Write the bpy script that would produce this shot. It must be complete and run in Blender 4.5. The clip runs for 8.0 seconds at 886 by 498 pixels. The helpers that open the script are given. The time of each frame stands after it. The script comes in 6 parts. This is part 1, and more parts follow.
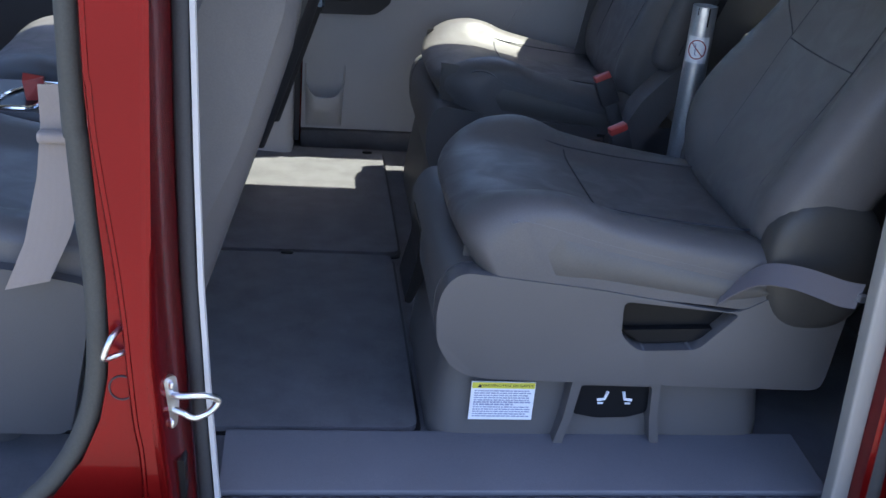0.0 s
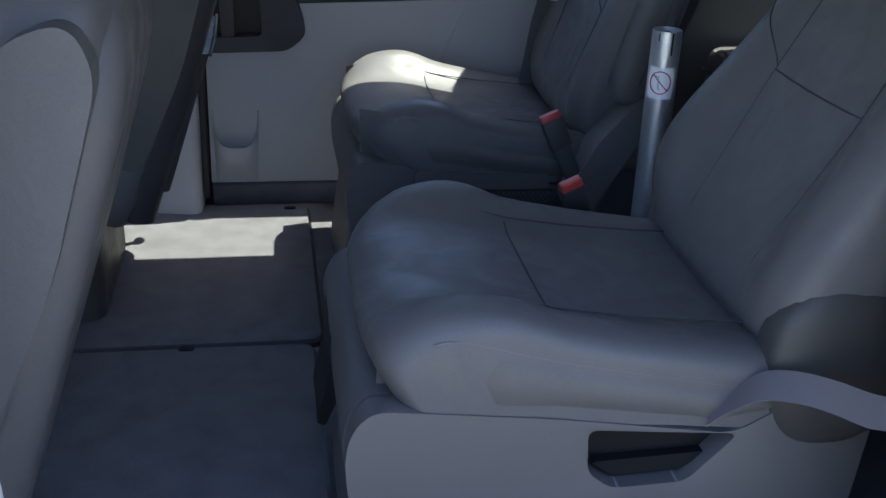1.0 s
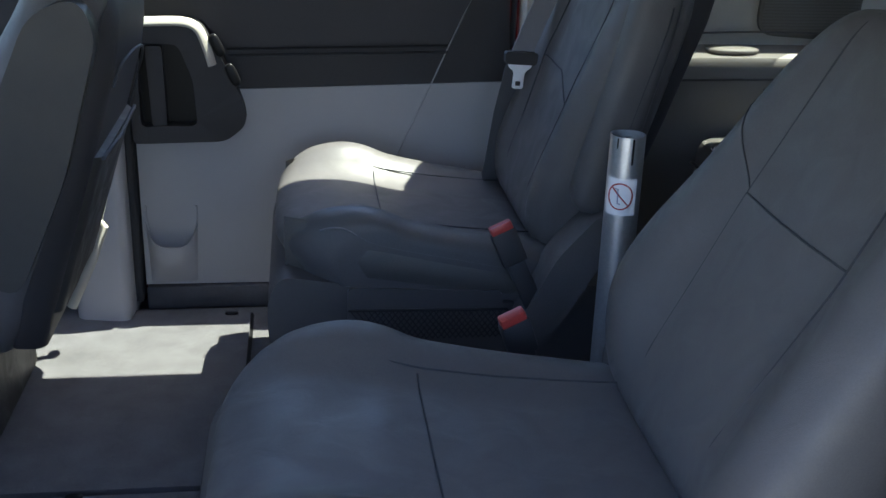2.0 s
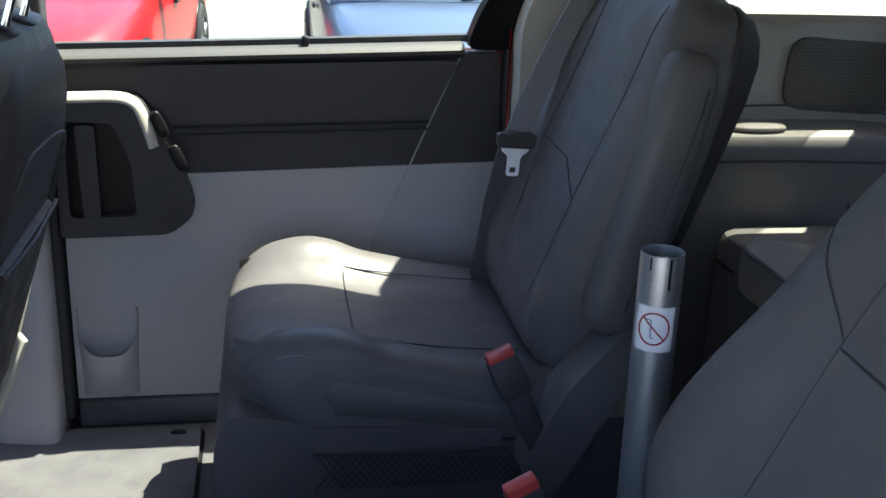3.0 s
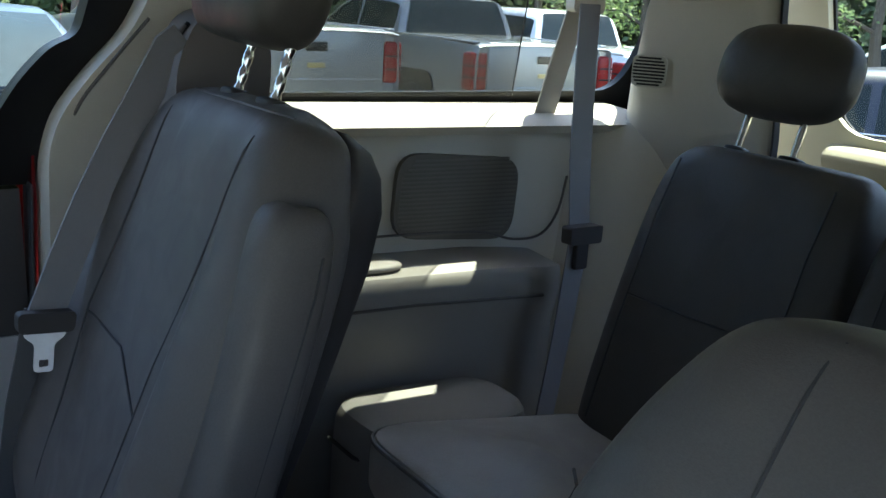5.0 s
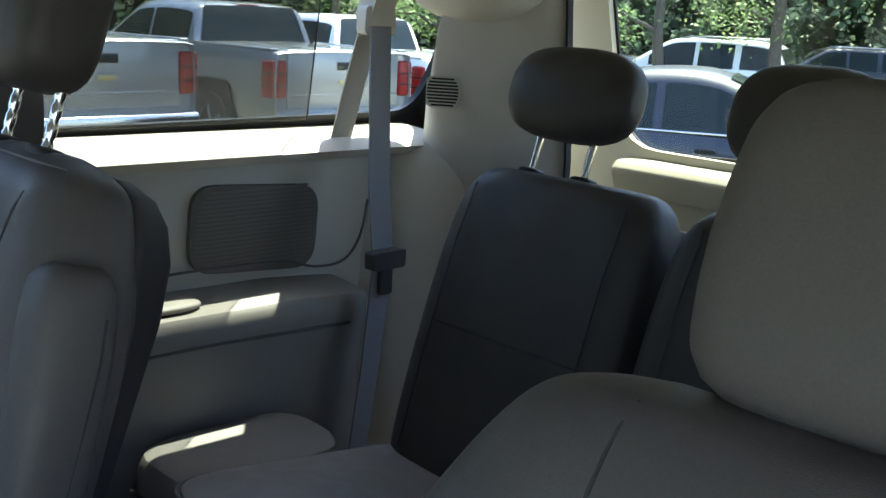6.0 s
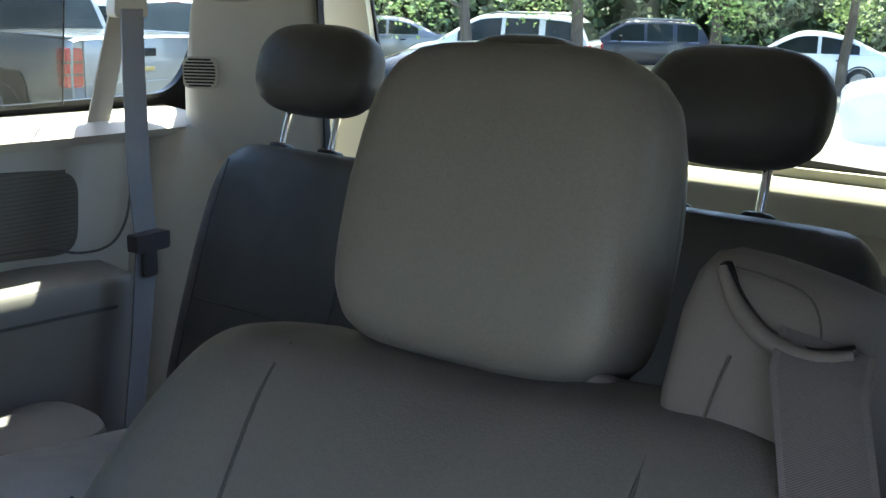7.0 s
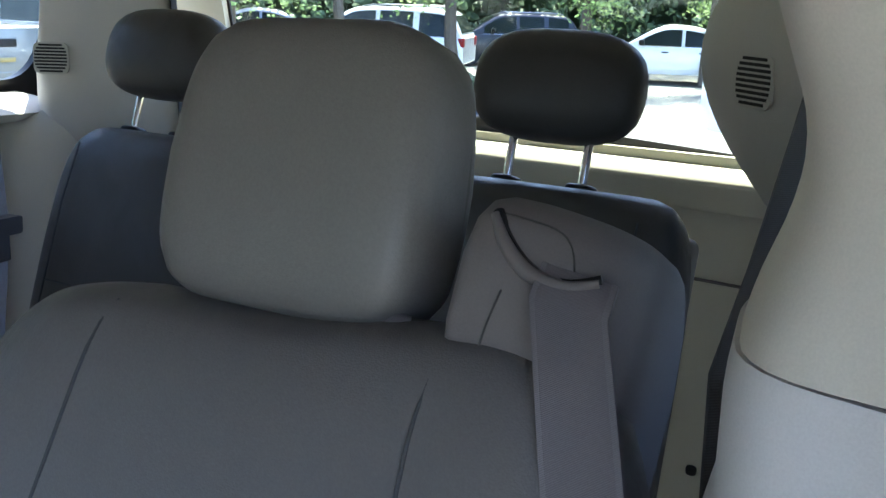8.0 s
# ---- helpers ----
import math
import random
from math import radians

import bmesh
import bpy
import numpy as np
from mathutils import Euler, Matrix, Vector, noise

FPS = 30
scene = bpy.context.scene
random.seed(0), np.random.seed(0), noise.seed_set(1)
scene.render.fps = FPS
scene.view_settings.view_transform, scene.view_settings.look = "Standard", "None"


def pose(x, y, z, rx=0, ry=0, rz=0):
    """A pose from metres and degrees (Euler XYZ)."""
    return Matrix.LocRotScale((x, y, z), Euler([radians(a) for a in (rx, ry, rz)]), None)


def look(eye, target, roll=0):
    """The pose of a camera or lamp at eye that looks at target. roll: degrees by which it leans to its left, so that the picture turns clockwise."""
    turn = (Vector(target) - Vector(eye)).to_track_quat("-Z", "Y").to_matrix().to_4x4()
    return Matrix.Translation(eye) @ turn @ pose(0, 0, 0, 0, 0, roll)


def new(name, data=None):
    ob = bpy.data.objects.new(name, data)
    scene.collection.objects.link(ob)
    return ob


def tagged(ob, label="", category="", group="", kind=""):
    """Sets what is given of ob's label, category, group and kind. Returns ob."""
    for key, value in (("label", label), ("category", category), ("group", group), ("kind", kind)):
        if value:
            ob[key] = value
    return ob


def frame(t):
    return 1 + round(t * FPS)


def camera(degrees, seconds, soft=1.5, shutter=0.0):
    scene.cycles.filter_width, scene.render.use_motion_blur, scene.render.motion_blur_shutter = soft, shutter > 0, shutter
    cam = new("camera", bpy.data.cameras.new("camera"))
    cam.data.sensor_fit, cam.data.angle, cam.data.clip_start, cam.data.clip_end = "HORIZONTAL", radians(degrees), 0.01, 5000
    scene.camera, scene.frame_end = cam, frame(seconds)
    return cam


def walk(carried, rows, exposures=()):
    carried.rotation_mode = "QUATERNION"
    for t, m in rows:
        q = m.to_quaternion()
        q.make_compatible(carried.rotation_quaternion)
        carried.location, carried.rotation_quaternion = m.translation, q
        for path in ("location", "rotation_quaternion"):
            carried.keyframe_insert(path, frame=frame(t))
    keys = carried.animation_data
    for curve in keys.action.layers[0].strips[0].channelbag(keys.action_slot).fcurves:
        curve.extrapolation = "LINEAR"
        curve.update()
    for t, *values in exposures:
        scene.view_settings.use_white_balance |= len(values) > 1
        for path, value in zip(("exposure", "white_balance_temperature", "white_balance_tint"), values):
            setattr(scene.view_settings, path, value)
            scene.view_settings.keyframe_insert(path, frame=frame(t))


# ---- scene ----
cam = camera(45.0, 8.0, soft=1.5)
PATH = [
    (0, (0.083, -1.578, 1.122), (0.352, 0.228, 0.305), 5.3),
    (0.5, (0.149, -1.307, 1.115), (0.445, 0.501, 0.312), 5.1),
    (1, (0.235, -1.135, 1.105), (0.552, 0.665, 0.293), 2.4),
    (1.5, (0.382, -0.95, 1.113), (0.681, 0.879, 0.361), 1.9),
    (1.7, (0.428, -0.901, 1.113), (0.698, 0.936, 0.369), 2.3),
    (2.8, (0.488, -0.539, 1.11), (0.74, 1.338, 0.467), 1.5),
    (3, (0.491, -0.454, 1.107), (0.806, 1.414, 0.466), 2.0),
    (3.5, (0.494, -0.261, 1.089), (1.052, 1.569, 0.508), 1.4),
    (4, (0.545, -0.146, 1.085), (1.338, 1.612, 0.553), 1.8),
    (4.2, (0.577, -0.1, 1.084), (1.422, 1.642, 0.581), 1.6),
    (5.3, (0.665, 0.069, 1.127), (1.792, 1.662, 0.69), 4.3),
    (5.5, (0.662, 0.073, 1.14), (1.85, 1.627, 0.721), 4.3),
    (6, (0.689, 0.066, 1.139), (2.012, 1.5, 0.702), 2.7),
    (6.5, (0.711, 0.011, 1.139), (2.14, 1.337, 0.693), 2.0),
    (7, (0.72, -0.051, 1.14), (2.258, 1.142, 0.679), 1.4),
    (7.5, (0.712, -0.094, 1.141), (2.342, 0.971, 0.686), 1.9),
    (8, (0.691, -0.126, 1.133), (2.354, 0.881, 0.666), 1.9),
]
walk(cam, [(t, look(eye, target, roll)) for t, eye, target, roll in PATH], [(0, 2.3, 5500, 18), (0.5, 2.15, 5500, 17), (1.5, 2.35, 5400, 14), (3, 2.45, 5750, 16), (4, 2.4, 5700, 13), (5.5, 2.55, 5700, 9), (6.5, 2.75, 5700, 11), (7.5, 3.1, 5550, 13), (8, 3.15, 5400, 16)])

# ---- light ----
SUN_DIR = Vector((0.44, 0.16, 1.0)).normalized()
world = bpy.data.worlds.new("world")
scene.world = world
world.use_nodes = True
wn = world.node_tree.nodes
sky = wn.new("ShaderNodeTexSky")
sky.sky_type = "NISHITA"
sky.sun_disc = False
sky.dust_density = 2.0
sky.sun_elevation = math.asin(SUN_DIR.z)
sky.sun_rotation = math.atan2(SUN_DIR.x, SUN_DIR.y)
world.node_tree.links.new(sky.outputs["Color"], wn["Background"].inputs["Color"])
wn["Background"].inputs["Strength"].default_value = 0.125
sun = new("sun", bpy.data.lights.new("sun", "SUN"))
sun.data.energy, sun.data.angle, sun.data.color = 3.7, radians(0.5), (1.0, 0.965, 0.66)
sun.matrix_world = look(SUN_DIR * 30, (0, 0, 0))


# ---- materials ----
def material(name, color, rough=0.6, metal=0.0, grain=300.0, bump=0.15, vary=0.12, blotch=6.0, spec=0.5, coat=0.0, dark=None):
    """Two scales of variation over one base colour, with fine relief."""
    m = bpy.data.materials.new(name)
    m.use_nodes = True
    n, l = m.node_tree.nodes, m.node_tree.links
    p = n["Principled BSDF"]
    p.inputs["Roughness"].default_value, p.inputs["Metallic"].default_value = rough, metal
    p.inputs["Specular IOR Level"].default_value = spec
    p.inputs["Coat Weight"].default_value = coat
    p.inputs["Coat Roughness"].default_value = 0.04
    co = n.new("ShaderNodeTexCoord")
    big, fine = n.new("ShaderNodeTexNoise"), n.new("ShaderNodeTexNoise")
    big.inputs["Scale"].default_value, fine.inputs["Scale"].default_value = blotch, grain
    big.inputs["Detail"].default_value, fine.inputs["Detail"].default_value = 4, 2
    mixed = n.new("ShaderNodeMath")
    mixed.operation = "MULTIPLY_ADD"
    mixed.inputs[1].default_value = 0.6
    ramp = n.new("ShaderNodeMapRange")
    ramp.inputs["From Min"].default_value, ramp.inputs["From Max"].default_value = 0.4, 1.2
    mix = n.new("ShaderNodeMix")
    mix.data_type = "RGBA"
    low = dark or tuple(c * (1 - 2 * vary) for c in color)
    mix.inputs["A"].default_value, mix.inputs["B"].default_value = (*low, 1), (*(min(1, c * (1 + vary)) for c in color), 1)
    for t in (big, fine):
        l.new(co.outputs["Object"], t.inputs["Vector"])
    l.new(big.outputs["Fac"], mixed.inputs[0])
    l.new(fine.outputs["Fac"], mixed.inputs[2])
    l.new(mixed.outputs[0], ramp.inputs["Value"])
    l.new(ramp.outputs["Result"], mix.inputs["Factor"])
    l.new(mix.outputs["Result"], p.inputs["Base Color"])
    if bump:
        b = n.new("ShaderNodeBump")
        b.inputs["Strength"].default_value, b.inputs["Distance"].default_value = bump, 0.002
        l.new(fine.outputs["Fac"], b.inputs["Height"])
        l.new(b.outputs["Normal"], p.inputs["Normal"])
    return m


def leather(name, color, rough=0.48):
    m = material(name, color, rough, grain=420, bump=0.09, vary=0.07, blotch=5, spec=0.38)
    n, l = m.node_tree.nodes, m.node_tree.links
    cells = n.new("ShaderNodeTexVoronoi")
    cells.inputs["Scale"].default_value = 760
    l.new(n["Texture Coordinate"].outputs["Object"], cells.inputs["Vector"])
    l.new(cells.outputs["Distance"], n["Bump"].inputs["Height"])
    # soft wrinkles of worn upholstery
    fold, soft = n.new("ShaderNodeTexNoise"), n.new("ShaderNodeBump")
    fold.inputs["Scale"].default_value, fold.inputs["Detail"].default_value, fold.inputs["Distortion"].default_value = 16, 3, 0.8
    soft.inputs["Strength"].default_value, soft.inputs["Distance"].default_value = 0.22, 0.006
    l.new(n["Texture Coordinate"].outputs["Object"], fold.inputs["Vector"])
    l.new(fold.outputs["Fac"], soft.inputs["Height"])
    l.new(soft.outputs["Normal"], n["Bump"].inputs["Normal"])
    # polished and dull patches
    gloss = n.new("ShaderNodeMapRange")
    gloss.inputs["From Min"].default_value, gloss.inputs["From Max"].default_value = 0.35, 0.65
    gloss.inputs["To Min"].default_value, gloss.inputs["To Max"].default_value = rough - 0.07, rough + 0.12
    l.new(fold.outputs["Fac"], gloss.inputs["Value"])
    l.new(gloss.outputs["Result"], n["Principled BSDF"].inputs["Roughness"])
    return m


def webbing(name, color):
    """Woven belt: fine slanting ribs over the base colour."""
    m = material(name, color, 0.85, grain=600, bump=0.25, vary=0.06)
    n, l = m.node_tree.nodes, m.node_tree.links
    wave = n.new("ShaderNodeTexWave")
    wave.bands_direction = "DIAGONAL"
    wave.inputs["Scale"].default_value, wave.inputs["Distortion"].default_value = 360, 1.2
    wave.inputs["Detail Scale"].default_value = 3
    l.new(n["Texture Coordinate"].outputs["Object"], wave.inputs["Vector"])
    l.new(wave.outputs["Fac"], n["Bump"].inputs["Height"])
    # the yarns of the ribs and the darker thread between them
    thread, yarn = n.new("ShaderNodeMapRange"), n.new("ShaderNodeMix")
    thread.inputs["To Min"].default_value, thread.inputs["To Max"].default_value = 0.80, 1.12
    yarn.data_type, yarn.blend_type = "RGBA", "MULTIPLY"
    yarn.inputs["Factor"].default_value = 1.0
    base = n["Principled BSDF"].inputs["Base Color"]
    l.new(base.links[0].from_socket, yarn.inputs["A"])
    l.new(wave.outputs["Fac"], thread.inputs["Value"])
    l.new(thread.outputs["Result"], yarn.inputs["B"])
    l.new(yarn.outputs["Result"], base)
    return m


def glass(name, tint=(1, 1, 1), gloss=1.0):
    m = bpy.data.materials.new(name)
    m.use_nodes = True
    n, l = m.node_tree.nodes, m.node_tree.links
    n.remove(n["Principled BSDF"])
    clear, shine, mix, fres = n.new("ShaderNodeBsdfTransparent"), n.new("ShaderNodeBsdfGlossy"), n.new("ShaderNodeMixShader"), n.new("ShaderNodeLayerWeight")
    power, fac = n.new("ShaderNodeMath"), n.new("ShaderNodeMath")
    power.operation, fac.operation = "POWER", "MULTIPLY_ADD"
    power.inputs[1].default_value, fac.inputs[1].default_value, fac.inputs[2].default_value = 4.0, 0.6 * gloss, 0.025 * gloss
    clear.inputs["Color"].default_value = (*tint, 1)
    shine.inputs["Roughness"].default_value = 0.02
    l.new(fres.outputs["Facing"], power.inputs[0])
    l.new(power.outputs[0], fac.inputs[0])
    l.new(fac.outputs[0], mix.inputs[0])
    l.new(clear.outputs[0], mix.inputs[1])
    l.new(shine.outputs[0], mix.inputs[2])
    l.new(mix.outputs[0], n["Material Output"].inputs["Surface"])
    return m


LEATHER = leather("slate_leather", (0.101, 0.094, 0.093))
LEATHER_SIDE = leather("grey_leather", (0.100, 0.092, 0.084))
LEATHER_DARK = leather("charcoal_and_shaded_leather", (0.046, 0.043, 0.039))
SHELL = material("grey_plastic", (0.092, 0.085, 0.083), 0.55, grain=700, bump=0.12, vary=0.05)
DARK_PLASTIC = material("dark_plastic", (0.043, 0.040, 0.041), 0.55, grain=700, bump=0.12, spec=0.3)
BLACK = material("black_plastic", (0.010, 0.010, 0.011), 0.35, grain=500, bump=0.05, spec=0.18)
RUBBER = material("rubber_seal", (0.03, 0.03, 0.032), 0.75, grain=300, bump=0.2)
TRIM = material("grey_trim", (0.49, 0.48, 0.475), 0.6, grain=800, bump=0.05, vary=0.05)
BEIGE = material("beige_trim", (0.46, 0.435, 0.375), 0.65, grain=800, bump=0.05, vary=0.05)
# Brighter, yellower copy of the beige trim: bounced sunlight put into the colour.
BEIGE_LIT = material("lit_beige_trim", (0.52, 0.50, 0.38), 0.65, grain=800, bump=0.05, vary=0.05)
HEADLINER = material("headliner_cloth", (0.50, 0.47, 0.40), 0.95, grain=900, bump=0.3, vary=0.06)
CARPET = material("charcoal_carpet", (0.120, 0.116, 0.124), 0.95, grain=900, bump=0.9, vary=0.30, blotch=14)
VINYL = material("sill_vinyl", (0.125, 0.123, 0.136), 0.65, grain=500, bump=0.2)
SEAL_GREY = material("weathered_seal", (0.052, 0.050, 0.043), 0.8, grain=300, bump=0.2)
RED = material("red_paint", (0.150, 0.003, 0.004), 0.26, metal=0.65, grain=900, bump=0.0, vary=0.10, spec=0.2, coat=0.22)
RED_CAR = material("bright_red_paint", (0.36, 0.010, 0.012), 0.35, grain=200, bump=0.0, vary=0.04, coat=0.25, spec=0.25)
BLUE_CAR = material("blue_paint", (0.060, 0.085, 0.135), 0.35, metal=0.3, grain=200, bump=0.0, vary=0.04, coat=0.4)
SILVER_CAR = material("silver_paint", (0.22, 0.23, 0.24), 0.35, metal=0.6, grain=200, bump=0.0, vary=0.05, coat=0.8)
WHITE_CAR = material("white_paint", (0.75, 0.76, 0.78), 0.3, grain=200, bump=0.0, vary=0.03, coat=1.0)
NAVY_CAR = material("navy_paint", (0.014, 0.016, 0.026), 0.4, metal=0.1, grain=200, bump=0.0, vary=0.06, coat=0.4)
CHROME = material("chrome", (0.75, 0.75, 0.77), 0.12, metal=1.0, grain=60, bump=0.02, vary=0.03)
STEEL = material("zinc_steel", (0.62, 0.63, 0.65), 0.32, metal=1.0, grain=90, bump=0.05, vary=0.1)
ALUMINIUM = material("brushed_aluminium", (0.60, 0.61, 0.63), 0.38, metal=0.9, grain=160, bump=0.06, vary=0.08)
BELT = webbing("grey_webbing", (0.212, 0.210, 0.228))
BELT_TAN = webbing("taupe_webbing", (0.118, 0.105, 0.112))
SELVEDGE = webbing("belt_edge", (0.138, 0.124, 0.132))
BELT_WARM = webbing("warm_webbing", (0.30, 0.25, 0.22))
BELT_DARK_AND_SHADE = webbing("dark_and_shade_webbing", (0.085, 0.083, 0.085))
BELT_LIT = material("lit_webbing", (0.42, 0.39, 0.33), 0.85, grain=600, bump=0.4, vary=0.06)
GOLD = material("gold_emblem", (0.40, 0.32, 0.14), 0.4, metal=0.6, grain=200, bump=0.0)
TAUPE = material("taupe_trim", (0.245, 0.232, 0.214), 0.6, grain=800, bump=0.05, vary=0.05)
ARCH_TRIM = material("arch_trim", (0.165, 0.158, 0.150), 0.65, grain=800, bump=0.05, vary=0.05)
DOOR_TRIM = material("door_trim", (0.36, 0.35, 0.35), 0.6, grain=800, bump=0.05, vary=0.05)
TOWER = material("tower_plastic", (0.124, 0.110, 0.106), 0.72, grain=700, bump=0.08, vary=0.05, spec=0.3)
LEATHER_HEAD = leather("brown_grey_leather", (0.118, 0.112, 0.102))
LEATHER_LIT = leather("lit_grey_leather", (0.29, 0.277, 0.267))
TONGUE = material("plated_tongue", (0.90, 0.90, 0.92), 0.3, metal=0.1, grain=90, bump=0.02, vary=0.05)
GRILLE = material("grille_plastic", (0.140, 0.129, 0.110), 0.85, grain=700, bump=0.12)
SILL_TRIM = material("sill_trim", (0.052, 0.051, 0.047), 0.6, grain=800, bump=0.12, vary=0.05)
GRILLE_DARK = material("grille_gap", (0.118, 0.108, 0.092), 0.9, grain=700, bump=0.12)
BUCKLE_RED = material("red_button", (0.42, 0.05, 0.04), 0.4, grain=200, bump=0.05)
LABEL_WHITE = material("white_label", (0.78, 0.78, 0.80), 0.5, grain=100, bump=0.0, vary=0.03)
LABEL_BLUE = material("pale_blue_sheet", (0.50, 0.62, 0.70), 0.5, grain=100, bump=0.0, vary=0.03)
LABEL_YELLOW = material("yellow_label", (0.68, 0.62, 0.06), 0.5, grain=100, bump=0.0, vary=0.03)
LABEL_INK = material("grey_ink", (0.30, 0.31, 0.42), 0.6, grain=100, bump=0.0)
LABEL_BLACK = material("black_ink", (0.02, 0.02, 0.02), 0.6, grain=100, bump=0.0)
LABEL_RED = material("red_ink", (0.36, 0.055, 0.055), 0.5, grain=100, bump=0.0)
SEAM = material("seam_thread", (0.042, 0.043, 0.048), 0.8, grain=900, bump=0.2)
PIPING = leather("piping", (0.115, 0.109, 0.113))
TAIL_RED = material("tail_lamp_red", (0.20, 0.006, 0.006), 0.3, grain=80, bump=0.1, coat=0.1, spec=0.2)
TYRE = material("tyre_rubber", (0.02, 0.02, 0.021), 0.85, grain=150, bump=0.4)
ASPHALT = material("pale_concrete", (0.175, 0.169, 0.136), 0.9, grain=60, bump=0.6, vary=0.14, blotch=0.7)
BOUNCE_GROUND = material("bounce_ground", (0.29, 0.278, 0.25), 0.9, grain=70, bump=0.7, vary=0.2, blotch=0.8)
BARK = material("bark", (0.11, 0.09, 0.07), 0.95, grain=40, bump=1.0, vary=0.3)
LEAF = material("leaf_green", (0.23, 0.33, 0.075), 0.55, grain=3, bump=0.0, vary=0.35, blotch=0.8)
LEAF_DARK = material("leaf_dark", (0.090, 0.140, 0.055), 0.6, grain=3, bump=0.0, vary=0.4, blotch=0.5)
WINDSCREEN = material("windscreen_glass", (0.026, 0.040, 0.043), 0.08, grain=5, bump=0.0, spec=0.3)
GLASS = glass("clear_glass", (0.93, 0.96, 0.94))
CAR_GLASS = material("car_window", (0.016, 0.021, 0.020), 0.10, grain=5, bump=0.0, coat=0.0, spec=0.22)
SHADE = bpy.data.materials.new("mesh_screen")
SHADE.use_nodes = True
_n, _l = SHADE.node_tree.nodes, SHADE.node_tree.links
_mix, _clear, _tex, _co, _ramp = (_n.new(k) for k in ("ShaderNodeMixShader", "ShaderNodeBsdfTransparent", "ShaderNodeTexNoise", "ShaderNodeTexCoord", "ShaderNodeMapRange"))
_n["Principled BSDF"].inputs["Base Color"].default_value = (0.05, 0.05, 0.048, 1)
_n["Principled BSDF"].inputs["Roughness"].default_value = 0.9
_tex.inputs["Scale"].default_value = 1100
_ramp.inputs["To Min"].default_value, _ramp.inputs["To Max"].default_value = 0.22, 0.46
_l.new(_co.outputs["Object"], _tex.inputs["Vector"])
_l.new(_tex.outputs["Fac"], _ramp.inputs["Value"])
_l.new(_ramp.outputs["Result"], _mix.inputs[0])
_l.new(_clear.outputs[0], _mix.inputs[1])
_l.new(_n["Principled BSDF"].outputs[0], _mix.inputs[2])
_l.new(_mix.outputs[0], _n["Material Output"].inputs["Surface"])


# ---- building helpers ----
def part(name, bm, mat, parent=None, label="", sharp=38, shadow=True):
    """Links a bmesh as one mesh object, smooth but for edges sharper than the angle."""
    bmesh.ops.recalc_face_normals(bm, faces=bm.faces)
    for f in bm.faces:
        f.smooth = True
    for e in bm.edges:
        if len(e.link_faces) == 2 and e.calc_face_angle(0) > radians(sharp):
            e.smooth = False
    me = bpy.data.meshes.new(name)
    bm.to_mesh(me)
    bm.free()
    me.materials.append(mat)
    ob = new(name, me)
    ob.parent = parent
    ob.visible_shadow = shadow
    if label:
        ob["label"] = label
    return ob


def thing(name, label, category, group="", kind="", at=(0, 0, 0)):
    ob = new(name)
    ob.empty_display_size = 0.1
    ob.location = at
    return tagged(ob, label, category, group, kind)


def bevelled(bm, size, segments=2, angle=30):
    if size:
        edges = [e for e in bm.edges if len(e.link_faces) == 2 and e.calc_face_angle(0) > radians(angle)]
        bmesh.ops.bevel(bm, geom=edges, offset=size, segments=segments, affect="EDGES", profile=0.5, clamp_overlap=True)
    return bm


def box(x0, x1, y0, y1, z0, z1, bevel=0.004, segments=2, bm=None):
    own = bm is None
    b = bmesh.new()
    bmesh.ops.create_cube(b, size=1, matrix=Matrix.Translation(((x0 + x1) / 2, (y0 + y1) / 2, (z0 + z1) / 2)) @ Matrix.Diagonal((x1 - x0, y1 - y0, z1 - z0, 1)))
    bevelled(b, bevel, segments)
    return b if own else join(bm, b)


def join(bm, other):
    me = bpy.data.meshes.new("joined")
    other.to_mesh(me)
    other.free()
    bm.from_mesh(me)
    bpy.data.meshes.remove(me)
    return bm


def moved(bm, m):
    bmesh.ops.transform(bm, matrix=m, verts=bm.verts)
    return bm


def loft(rings, caps=True, closed=True, wrap=False):
    """A skin over rings of equal length."""
    bm = bmesh.new()
    vs = [[bm.verts.new(p) for p in r] for r in rings]
    n = len(vs[0])
    pairs = list(zip(vs, vs[1:])) + ([(vs[-1], vs[0])] if wrap else [])
    for a, b in pairs:
        for i in range(n if closed else n - 1):
            j = (i + 1) % n
            bm.faces.new((a[i], a[j], b[j], b[i]))
    if caps and closed and not wrap:
        bm.faces.new(vs[0][::-1])
        bm.faces.new(vs[-1])
    return bm


def prism(points, axis, lo, hi, bevel=0.004, segments=2):
    """A flat outline pushed along an axis; the points are the other two coordinates in order."""
    put = {"x": lambda p, v: (v, p[0], p[1]), "y": lambda p, v: (p[0], v, p[1]), "z": lambda p, v: (p[0], p[1], v)}[axis]
    return bevelled(loft([[put(p, v) for p in points] for v in (lo, hi)]), bevel, segments)


def rounded(points, radius, steps=5):
    """The outline with its corners turned into arcs."""
    out, n = [], len(points)
    for i in range(n):
        a, b, c = (Vector(points[(i + k) % n]) for k in (-1, 0, 1))
        r = min(radius, (a - b).length * 0.49, (c - b).length * 0.49)
        p, q = b + (a - b).normalized() * r, b + (c - b).normalized() * r
        for k in range(steps + 1):
            t = k / steps
            out.append(tuple((1 - t) ** 2 * p + 2 * t * (1 - t) * b + t * t * q))
    return out


